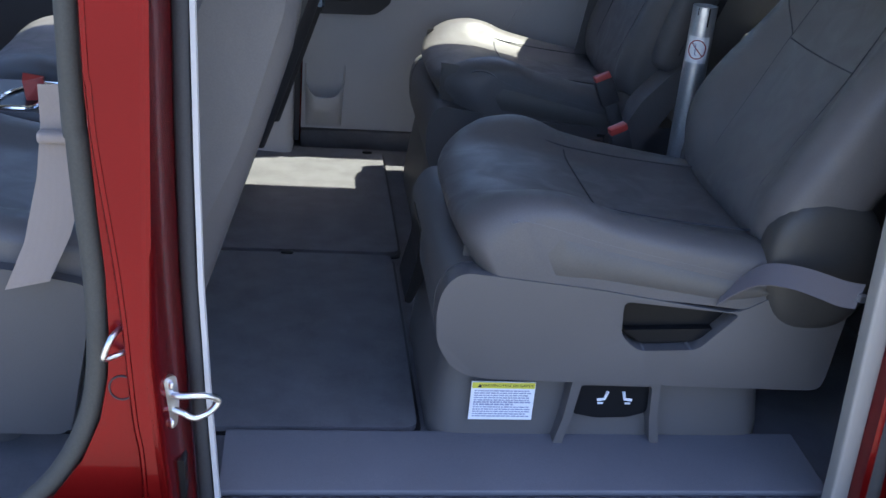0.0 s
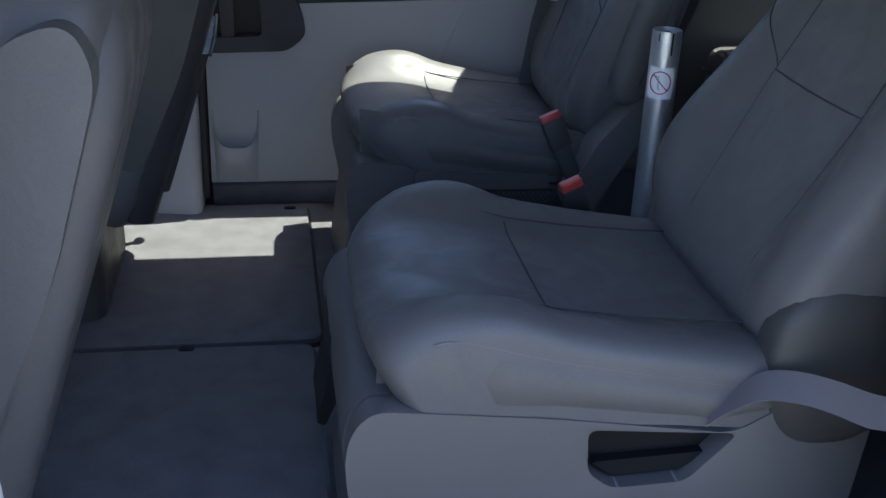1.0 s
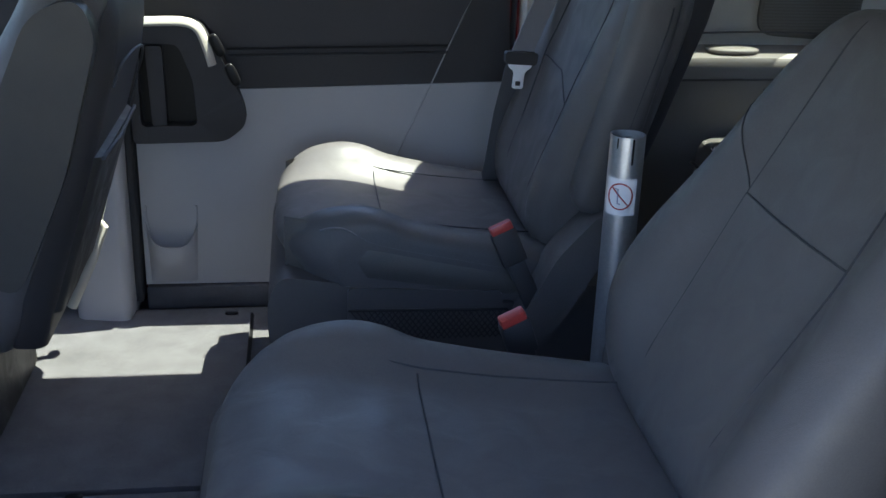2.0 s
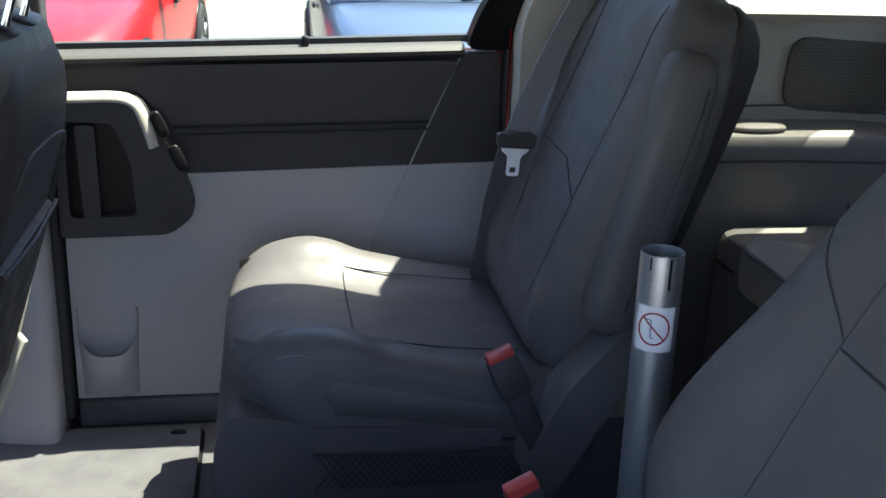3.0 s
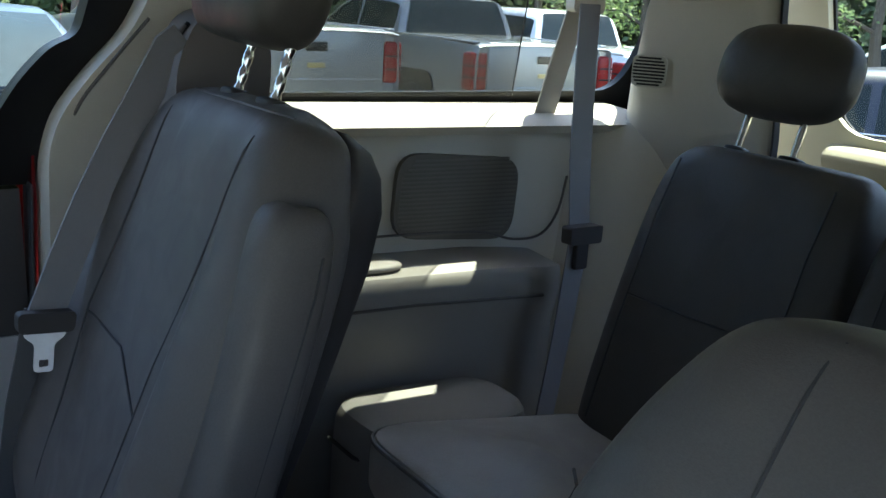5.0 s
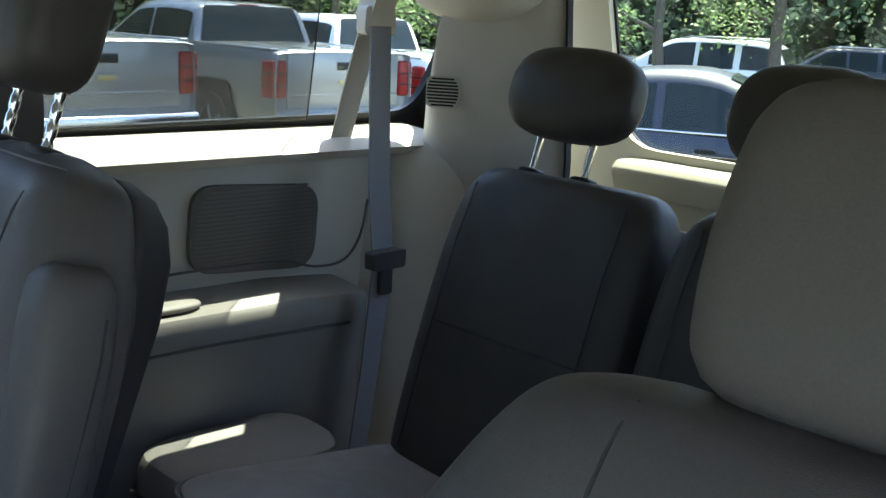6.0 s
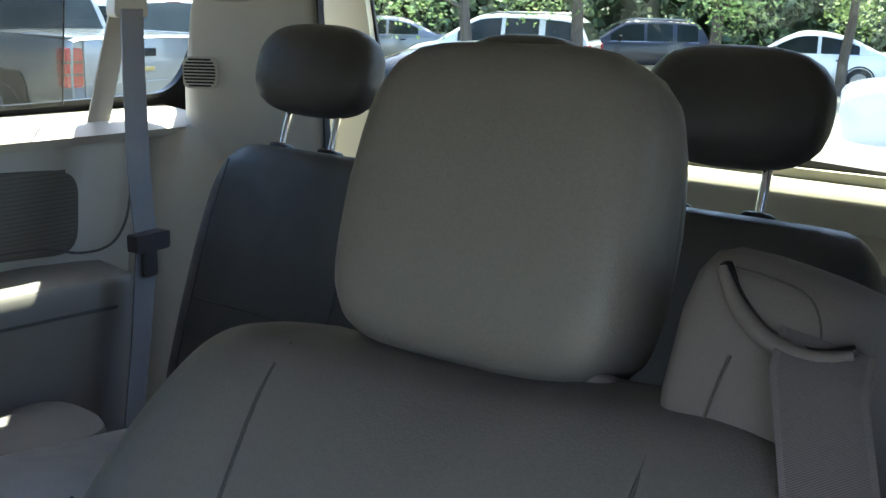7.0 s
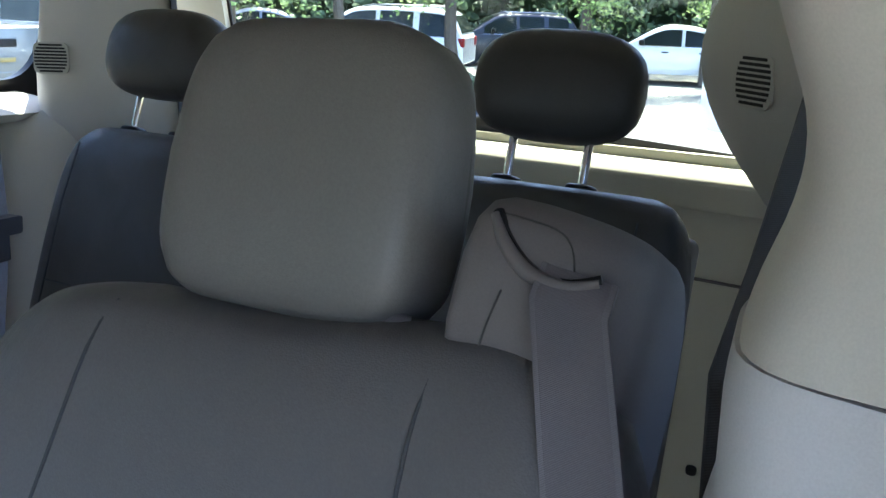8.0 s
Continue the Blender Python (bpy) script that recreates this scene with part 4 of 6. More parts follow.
    part("cushion", cushion_mesh(z_low_f=0.335, z_low_r=0.29, inner=-out, **spec), LEATHER, t, "slate leather cushion")
    top = cushion_top(**spec)
    seams = []
    seams.append([(0.615, y, top(0.615, y) + 0.0008) for y in np.linspace(-0.155, 0.155, 13)])
    for s in (-1, 1):
        seams.append([(x, s * (0.165 + 0.05 * max(0, 0.62 - x)), top(x, s * (0.165 + 0.05 * max(0, 0.62 - x))) + 0.0008) for x in np.linspace(spec["x_front"] + 0.13, 0.90, 24)])
    bm = bmesh.new()
    for line in seams:
        join(bm, sweep(line, 0.0015, 6))
    part("seam", bm, SEAM, t)
    for s in (-1, 1):
        edge = [(spec["x_front"] + 0.085, 0.4415), (spec["x_front"] + 0.125, 0.4445), (0.60, 0.4110), (0.75, 0.3790), (0.89, 0.3505)]
        part("piping", sweep(curve_points([(x, s * 0.2630, z) for x, z in edge], 5), 0.0022, 8), PIPING, t)
    def skirt(s):
        """The upright side of the cushion, turning in round its front corner."""
        rings = []
        for x in np.linspace(spec["x_front"] + 0.020, 0.93, 30):
            top = float(np.interp(x, [0.37, 0.42, 0.46, 0.60, 0.75, 0.90, 0.93], [0.418, 0.441, 0.445, 0.411, 0.379, 0.349, 0.335]))
            low = float(np.interp(x, [0.37, 0.60, 0.84, 0.93], [0.345, 0.335, 0.300, 0.315]))
            out_y = 0.2670 - 0.075 * max(0.0, (spec["x_front"] + 0.20 - x) / 0.18) ** 2
            mid = 0.003
            rings.append([(x, s * b, z) for b, z in ((0.195, low), (out_y - 0.010, low), (out_y, low + 0.012), (out_y + mid, (low + top) / 2), (out_y, top - 0.014), (out_y - 0.012, top - 0.001), (0.195, top - 0.012))])
        return loft(rings)
    for s in (-1, 1):
        part("cushion_side", skirt(s), LEATHER_SIDE, t, "lighter grey cushion side")
    # back
    piv = (0.925, 0.37)
    frame_m = Matrix.Translation((piv[0], 0, piv[1])) @ Matrix.Rotation(radians(lean), 4, "Y")
    rows = [(0.0, 0.215, -0.02, 0.09, 0.0), (0.03, 0.238, -0.045, 0.10, 0.01), (0.10, 0.25, -0.052, 0.105, 0.03), (0.20, 0.255, -0.048, 0.105, 0.034), (0.30, 0.258, -0.045, 0.10, 0.034), (0.40, 0.252, -0.042, 0.095, 0.028), (0.48, 0.240, -0.040, 0.09, 0.02), (0.545, 0.215, -0.036, 0.084, 0.012), (0.58, 0.192, -0.026, 0.074, 0.006), (0.596, 0.160, -0.008, 0.056, 0.0), (0.604, 0.115, 0.010, 0.040, 0.0)]
    rows = [(w * (1.035 if near else 1.06), h + (0.014 if near else -0.008), f, r, b) for w, h, f, r, b in rows]
    skew = -0.016 if near else 0.062

    def shoulder(w, y):
        """The near chair's back stands higher towards the door."""
        return 0.022 * min(1, max(0, (out * y - 0.02) / 0.15)) * min(1, max(0, (w - 0.42) / 0.12)) if near else 0.0
    bm = back_mesh(rows)
    for v in bm.verts:
        v.co.y += -out * skew * min(1, max(0, v.co.z / 0.5))
        swell = math.exp(-((v.co.z - 0.17) / 0.13) ** 2) * min(1, max(0, (-out * v.co.y - 0.16) / 0.09)) if near else 0.0
        v.co.y += -out * 0.030 * swell
        v.co.x -= 0.022 * swell * (v.co.x < 0.03)
        v.co.z += shoulder(v.co.z, v.co.y)
    part("backrest", moved(bm, frame_m), LEATHER, t, "slate leather backrest")
    part("back_shell", moved(bevelled(loft([[(x, y - out * skew * max(0, w) / 0.5, w) for x, y in rounded([(0.055, -h), (0.118 - k, -h + 0.03), (0.118 - k, h - 0.03), (0.055, h)], 0.02)] for w, h, k in ((-0.05, 0.19, 0.0), (0.05, 0.215, 0.0), (0.3, 0.226, 0.0), (0.5, 0.220, 0.0), (0.56, 0.208, 0.002), (0.595, 0.190, 0.008), (0.617, 0.168, 0.018), (0.630, 0.135, 0.036))]), 0.0), frame_m), DARK_PLASTIC, t, "charcoal plastic seat back")
    def on_back(w, y):
        half = float(np.interp(w, [r[0] for r in rows], [r[1] for r in rows]))
        front = float(np.interp(w, [r[0] for r in rows], [r[2] for r in rows]))
        b = float(np.interp(w, [r[0] for r in rows], [r[4] for r in rows]))
        a = min(0.98, abs(y) / half)
        c = (1 - a ** 3.6) ** (1 / 3.6)
        mid = (front + float(np.interp(w, [r[0] for r in rows], [r[3] for r in rows]))) / 2
        d = mid + (front - mid) * c - b * (0.5 - 0.5 * math.cos(math.pi * min(1, max(0, (a - 0.45) / 0.35)))) * min(1, c * 2)
        return frame_m @ Vector((d - 0.001, y - out * skew * min(1, w / 0.5), w + shoulder(w, y)))
    bm = bmesh.new()
    for s in (-1, 1):
        lines = [0.115, 0.142, 0.125] if s == out else [0.112, 0.130, 0.125] if near else [0.098, 0.104, 0.140]
        join(bm, sweep([on_back(w, s * (float(np.interp(w, [0.05, 0.33, 0.56], lines)))) for w in np.linspace(0.05, 0.606 if near else 0.60, 32)], 0.0015, 6))
    join(bm, sweep([on_back((0.345 if near else 0.325) - 0.006 * (1 - (y / 0.18) ** 2) - (0.0 if near else 0.05 * max(0.0, -out * y) / 0.1), y) for y in np.linspace(-0.140 if near else -0.104, 0.130 if near else 0.140, 17)], 0.0015, 6))
    if near:
        # seam over the inboard bolster to the edge
        join(bm, sweep([on_back(0.348 + 0.84 * (y - 0.130), -out * y) for y in np.linspace(0.130, 0.268, 14)], 0.0013, 6))
    part("back_seam", bm, SEAM, t)
    if not near:
        part("top_piping", sweep([on_back(rows[-2][0] - 0.004, y) for y in np.linspace(-0.15, 0.15, 15)], 0.0022, 8), LEATHER, t)
    # headrest on two posts
    hy, hz = (0.1035, 0.097) if near else (0.116, 0.096)
    bm = pillow(0.047 if near else 0.050, hy, hz, "y", 5.0, 3.9)
    for v in bm.verts:
        v.co.y *= 1 - (0.10 if near else 0.0) * max(0.0, v.co.z / hz)
    place = Matrix.Translation((0.013, 0.005, 0.719)) @ Matrix.Rotation(radians(-8), 4, "Y") @ Matrix.Rotation(radians(-1), 4, "X") if near else Matrix.Translation((-0.008, -out * 0.040, 0.790))
    # Far headrest takes the dark leather as a shaded copy of the near one.
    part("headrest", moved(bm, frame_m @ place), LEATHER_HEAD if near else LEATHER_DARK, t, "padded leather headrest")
    for s in (-1, 1):
        py = -0.010 + s * 0.066 if near else -out * 0.066 + s * 0.055
        foot = 0.024 if near else 0.012
        steps = np.linspace(0.60, 0.68 if near else 0.74, 29)
        part("post", moved(sweep([(foot - (0.010 * (w - 0.60) / 0.08 if near else 0.0), py, w) for w in steps], [0.0047 if k % 4 == 2 else 0.0064 for k in range(29)], 12), frame_m), CHROME, t, "notched chrome headrest post")
        part("post_sleeve", moved(pillow(0.017, 0.020 if near else 0.023, 0.007), frame_m @ Matrix.Translation((foot - 0.004 if near else foot, py, 0.625 + shoulder(0.6, py) if near else 0.636))), TOWER if near else DARK_PLASTIC, t)
    # belt tower on the outboard shoulder
    if near:
        # outer edge rounded, top sloping down towards the door
        shape = [(0.03, 0.050, 0.215, 0.0), (0.22, 0.030, 0.220, 0.0), (0.40, 0.026, 0.224, 0.0), (0.53, 0.018, 0.228, 0.0), (0.60, -0.008, 0.231, 0.0), (0.64, -0.020, 0.232, 0.0), (0.680, -0.020, 0.230, 0.0), (0.700, -0.017, 0.228, 0.002), (0.713, -0.010, 0.225, 0.006), (0.720, 0.002, 0.221, 0.012), (0.724, 0.020, 0.214, 0.022)]
        def slope(w, y):
            return w - 0.14 * max(0.0, abs(y) - 0.135) * min(1, max(0, (w - 0.5) / 0.18))
        rings = []
        for w, xf, o, k in shape:
            plan = rounded([(xf, out * (0.130 + k)), (xf, out * (o - 0.040)), (xf + 0.007, out * (o - 0.014)), (xf + 0.030, out * o), (0.115 - k, out * o), (0.115 - k, out * (0.130 + k))], 0.014, 4)
            rings.append([(x, y, slope(w, y)) for x, y in plan])
        part("belt_tower", moved(loft(rings), frame_m), TOWER, t, "grey plastic shoulder belt tower")
        def face(w, y):
            return (float(np.interp(w, [r[0] for r in shape], [r[1] for r in shape])) + 0.27 * max(0.0, y - 0.190) - 0.0006, out * y, slope(w, y))
        bm = bmesh.new()
        join(bm, sweep(curve_points([face(0.706, 0.146), face(0.707, 0.165), face(0.706, 0.185), face(0.700, 0.196), face(0.686, 0.202), face(0.66, 0.205), face(0.64, 0.206), face(0.62, 0.206), face(0.60, 0.206), face(0.565, 0.205), face(0.53, 0.203)], 6), 0.0006, 6))
        join(bm, sweep(curve_points([face(0.664, 0.164), face(0.64, 0.160), face(0.60, 0.152)], 5), 0.0007, 6))
        part("moulded_groove", moved(bm, frame_m), LEATHER_DARK, t, "moulded groove")
    else:
        part("belt_tower", moved(prism(rounded([(0.030, 0.22), (0.050, 0.04), (0.130, 0.02), (0.125, 0.40), (0.112, 0.66), (0.09, 0.725), (0.03, 0.742), (-0.012, 0.715), (-0.020, 0.64), (0.022, 0.53)], 0.03, 5), "y", *sorted((out * 0.130, out * 0.228)), 0.016, 3), frame_m), TOWER, t, "grey plastic shoulder belt tower")
    slot = curve_points([(-0.018, out * 0.148, 0.702), (-0.021, out * 0.160, 0.686), (-0.023, out * 0.178, 0.672), (-0.023, out * 0.200, 0.667), (-0.019, out * 0.218, 0.673)], 6)
    # Black strip drawn in for the shadow behind the slot's lip.
    part("slot_shade", moved(sweep([(x + 0.003, y, w + 0.0024) for x, y, w in slot], 0.0034, 8), frame_m), BLACK, t, "black strip for the shade in the belt slot")
    part("slot_lip", moved(sweep(slot, [0.0010 + 0.0036 * math.sin(math.pi * min(0.94, max(0.06, k / (len(slot) - 1)))) ** 0.5 for k in range(len(slot))], 12), frame_m), TOWER, t, "moulded belt slot lip")
    # side bolster and recliner cover beside the hinge
    part("recliner_cover", moved(pillow(0.105, 0.045, 0.13, "y", 3.6, 2.5), Matrix.Translation((1.0, out * 0.238, 0.380))), LEATHER_DARK, t, "rounded hinge cover")
    if near:
        part("inner_cover", moved(pillow(0.100, 0.034, 0.13, "y", 3.6, 2.5), Matrix.Translation((1.0, -out * 0.242, 0.375))), LEATHER, t, "leather hinge cover")
        part("hinge_bracket", prism(rounded([(0.300, 0.13), (0.314, 0.125), (0.345, 0.20), (0.345, 0.290), (0.322, 0.290), (0.320, 0.22)], 0.006), "y", 0.05, 0.20, 0.004), BLACK, t, "black folding hinge under the cushion")
    else:
        slab = rounded([(0.846, 0.270), (0.915, 0.407), (0.985, 0.487), (1.05, 0.515), (1.06, 0.455), (1.014, 0.425), (0.935, 0.285), (0.90, 0.225)], 0.022, 4)
        part("inner_cover", prism(slab, "y", *sorted((-out * 0.250, -out * 0.335)), 0.016, 4), LEATHER, t, "sloping leather hinge cover")
    if not near:
        part("armrest", moved(pillow(0.045, 0.046, 0.215, "z", 5.0, 3.2, 24), frame_m @ Matrix.Translation((0.008, -out * 0.278, 0.335)) @ Matrix.Rotation(radians(-3), 4, "Y")), LEATHER, t, "folded-up padded armrest")
        part("armrest_seam", moved(sweep([(0.022, -out * 0.3225, 0.17), (0.022, -out * 0.3225, 0.47), (0.018, -out * 0.3215, 0.51)], 0.0014, 6), frame_m), SEAM, t)
    # buckle on the inboard side
    b = thing("seat_buckle", "charcoal seat belt buckle with a red release button", "buckle", "buckles")
    part("stalk", box(-0.018, 0.018, -0.006, 0.006, -0.10, 0.0, 0.004), DARK_PLASTIC, b)
    part("housing", box(-0.024, 0.024, -0.012, 0.012, -0.005, 0.062, 0.005), DARK_PLASTIC, b)
    part("button", box(-0.021, 0.021, -0.010, 0.010, 0.058, 0.076, 0.003), BUCKLE_RED, b, "red release button")
    b.matrix_world = pose(0.805, 0.660, 0.362, 8, -22, 10) if near else pose(0.845, 0.946, 0.398, -6, -24, 4)
    return t


bucket_seat(0.30, -1, 25, near=True)
bucket_seat(1.262, 1, 16.5, x_shift=0.005)


def rear_seat(y0, y1, head, label, shift=0.0):
    """One section of the folding rear bench: cushion, back, headrest."""
    t = thing("rear_seat", label, "car seat", "rear bench sections")
    half, yc = (y1 - y0) / 2, (y0 + y1) / 2
    plan = rounded([(1.275, y0 + 0.003), (1.72, y0 + 0.003), (1.72, y1 - 0.003), (1.275, y1 - 0.003)], 0.085, 8)
    rings = [[(1.50 + (x - 1.50) * k, yc + (y - yc) * k, z - (x - 1.275) * 0.11) for x, y in plan] for z, k in ((0.462, 0.93), (0.468, 0.98), (0.480, 1.0), (0.520, 1.0), (0.536, 0.992), (0.545, 0.972), (0.549, 0.93), (0.552, 0.6), (0.553, 0.2))]
    # Cushion leather coloured paler to make up for the little light here.
    part("cushion", loft(rings), LEATHER_LIT, t, "grey leather cushion, paled to look lit")
    part("piping", sweep([(1.50 + (x - 1.50) * 0.99, yc + (y - yc) * 0.99, 0.541 - (x - 1.275) * 0.11) for x, y in plan + plan[:1]], 0.0032, 6), PIPING, t)
    part("support", prism([(1.40, -0.012), (1.34, 0.44), (1.70, 0.41), (1.70, -0.012)], "y", y0 + 0.01, y1 - 0.01, 0.01), DARK_PLASTIC, t)
    m = Matrix.Translation((1.668, yc, 0.457)) @ Matrix.Rotation(radians(17), 4, "Y")
    rows = [(0.0, half - 0.012, -0.03, 0.08, 0.0), (0.04, half - 0.004, -0.045, 0.085, 0.008), (0.2, half - 0.003, -0.045, 0.08, 0.012), (0.36, half - 0.005, -0.04, 0.075, 0.010), (0.44, half - 0.016, -0.034, 0.07, 0.006), (0.472, half - 0.035, -0.02, 0.056, 0.0), (0.482, half - 0.055, 0.0, 0.04, 0.0)]
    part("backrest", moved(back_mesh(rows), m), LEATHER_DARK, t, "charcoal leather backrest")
    # Unseen seat back, in pale trim so it bounces light onto the hatch.
    part("back_shell", moved(box(0.07, 0.095, -half + 0.02, half - 0.02, 0.0, 0.45, 0.02, 3), m), TAUPE, t)
    bm = bmesh.new()
    k = half - 0.055
    for s in (-1, 1):
        join(bm, sweep([m @ Vector((x, s * k, w)) for w, x in ((0.05, -0.053), (0.2, -0.054), (0.36, -0.048), (0.45, -0.036))], 0.0016, 6))
    join(bm, sweep([m @ Vector((x, y, 0.24)) for y, x in ((-k, -0.052), (0, -0.0465), (k, -0.052))], 0.0016, 6))
    part("seam", bm, SEAM, t)
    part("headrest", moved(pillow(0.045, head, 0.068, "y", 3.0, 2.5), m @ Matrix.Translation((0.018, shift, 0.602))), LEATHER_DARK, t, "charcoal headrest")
    for s in (-1, 1):
        part("post", moved(sweep([(0.025, shift + s * 0.050, 0.46), (0.025, shift + s * 0.050, 0.58)], 0.0055, 10), m), CHROME, t, "chrome headrest post")
        part("post_sleeve", moved(pillow(0.016, 0.018, 0.006), m @ Matrix.Translation((0.025, shift + s * 0.050, 0.484))), BLACK, t)
    return t


rear_seat(0.838, 1.220, 0.113, "charcoal leather rear bench section beside the quarter window", 0.045)
rear_seat(0.592, 0.831, 0.098, "charcoal leather middle section of the rear bench")
rear_seat(0.225, 0.585, 0.108, "charcoal leather rear bench section with raised headrest", 0.024)


def front_seat(yc, near, dx):
    label = "grey leather driver's seat seen from behind" if near else "slate leather front passenger seat with chrome headrest posts"
    t = thing("front_seat", label, "car seat", "front seats")
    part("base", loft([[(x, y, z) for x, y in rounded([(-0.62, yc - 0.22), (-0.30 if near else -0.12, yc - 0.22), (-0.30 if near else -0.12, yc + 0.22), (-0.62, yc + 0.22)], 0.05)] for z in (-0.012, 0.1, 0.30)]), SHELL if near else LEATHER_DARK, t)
    part("cushion", moved(cushion_mesh(-0.70, -0.10, 0.26, 0.46 if near else 0.405, 0.40 if near else 0.36, 0.28, 0.26), Matrix.Translation((0, yc, 0))), LEATHER, t)
    if near:
        part("valance", prism(rounded([(-0.70, 0.30), (-0.66, 0.06), (-0.20, 0.05), (-0.15, 0.33), (-0.30, 0.36)], 0.03), "y", yc - 0.285, yc - 0.255, 0.01, 3), SHELL, t, "grey seat valance")
    m = Matrix.Translation((-0.10, yc, 0.30)) @ Matrix.Rotation(radians(18), 4, "Y")
    rows = [(-0.08, 0.20, -0.04, 0.07, 0.0), (0.0, 0.235, -0.08, 0.095, 0.02), (0.2, 0.255, -0.08, 0.105, 0.03), (0.4, 0.255, -0.07, 0.10, 0.03), (0.52, 0.24, -0.055, 0.09, 0.02), (0.60, 0.215, -0.045, 0.075, 0.01), (0.635, 0.17, -0.01, 0.05, 0.0)]
    part("backrest", moved(back_mesh(rows, count=36), m), LEATHER, t)
    panel = [[(x - k, y, w) for x, y in rounded([(0.060, -h), (0.116, -h + 0.035), (0.116, h - 0.035), (0.060, h)], 0.025)] for w, h, k in ((-0.20 if near else -0.06, 0.21, 0.0), (0.05, 0.24, 0.0), (0.3, 0.25, 0.0), (0.46, 0.240, 0.003), (0.52, 0.228, 0.010), (0.57, 0.208, 0.022), (0.605, 0.180, 0.042), (0.622, 0.150, 0.062))]
    part("back_panel", moved(loft(panel), m), LEATHER if near else DARK_PLASTIC, t, "moulded seat back panel")
    for s in (-1, 1):
        shape = rounded([(-0.040, 0.10), (0.060, 0.06), (0.086, 0.30), (0.078, 0.55), (0.036, 0.60), (-0.030, 0.55), (-0.058, 0.30)], 0.05)
        # Far seat's bolsters take the dark leather as their shaded copy.
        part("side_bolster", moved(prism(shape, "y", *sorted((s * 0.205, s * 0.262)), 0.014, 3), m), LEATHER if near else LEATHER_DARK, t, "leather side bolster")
    bag = [[(x, y, w) for x, y in rounded([(0.110, -h), (0.128, -h + 0.02), (0.128, h - 0.02), (0.110, h)], 0.012)] for w, h in ((0.02, 0.19), (0.30, 0.20), (0.33, 0.20))]
    if not near:
        part("map_pocket", moved(loft(bag), m), LEATHER_DARK, t, "seat-back pocket")
        part("pocket_seam", moved(sweep([(0.130, -0.19, 0.332), (0.134, 0, 0.325), (0.130, 0.19, 0.332)], 0.004, 6), m), SEAM, t)
        part("grab_bead", moved(sweep(curve_points([(0.119, 0.20, 0.30), (0.121, 0.15, 0.46), (0.119, -0.15, 0.50), (0.117, -0.20, 0.46)], 6), 0.003, 6), m), SEAM, t)
    part("headrest", moved(pillow(0.05, 0.13, 0.085), m @ Matrix.Translation((0.01, 0, 0.77))), LEATHER, t)
    for s in (-1, 1):
        part("post", moved(sweep([(0.03, s * 0.06, 0.61), (0.03, s * 0.06, 0.72)], 0.006, 10), m), CHROME, t, "chrome headrest post")
        part("post_sleeve", moved(pillow(0.020, 0.024, 0.007), m @ Matrix.Translation((0.03, s * 0.06, 0.636))), DARK_PLASTIC, t)
    if not near:
        # Added pale strip that stands for sunlight on the panel's outboard edge.
        part("sunlit_edge", sweep([(-0.048, 1.438, 0.107), (0.000, 1.442, 0.21), (0.034, 1.444, 0.295), (0.024, 1.446, 0.31), (0.046, 1.448, 0.39), (0.062, 1.450, 0.455), (0.080, 1.450, 0.545)], [0.011, 0.012, 0.011, 0.009, 0.010, 0.009, 0.006], 10), BEIGE, t, "pale strip added for sun along the seat back edge")
    t.location.x = dx
    return t


front_seat(0.27, True, -0.085)
front_seat(1.20, False, 0.0)


def build_wheel_arch():
    t = thing("wheel_arch_box", "grey padded wheel arch cover beside the rear bench", "trim box")
    part("cover", loft([[(x, y, z) for x, y in rounded([(1.335 + k, 1.255 + k * 0.6), (1.62, 1.255 + k * 0.6), (1.62, 1.430), (1.335 + k, 1.430)], 0.06, 5)] for z, k in ((-0.012, 0.0), (0.42, 0.0), (0.476, 0.004), (0.492, 0.014), (0.497, 0.030))]), ARCH_TRIM, t)
    part("cover_seam", sweep([(1.334, 1.40, 0.445), (1.334, 1.32, 0.445), (1.36, 1.262, 0.445), (1.60, 1.254, 0.445)], 0.003, 6), SEAM, t)


build_wheel_arch()


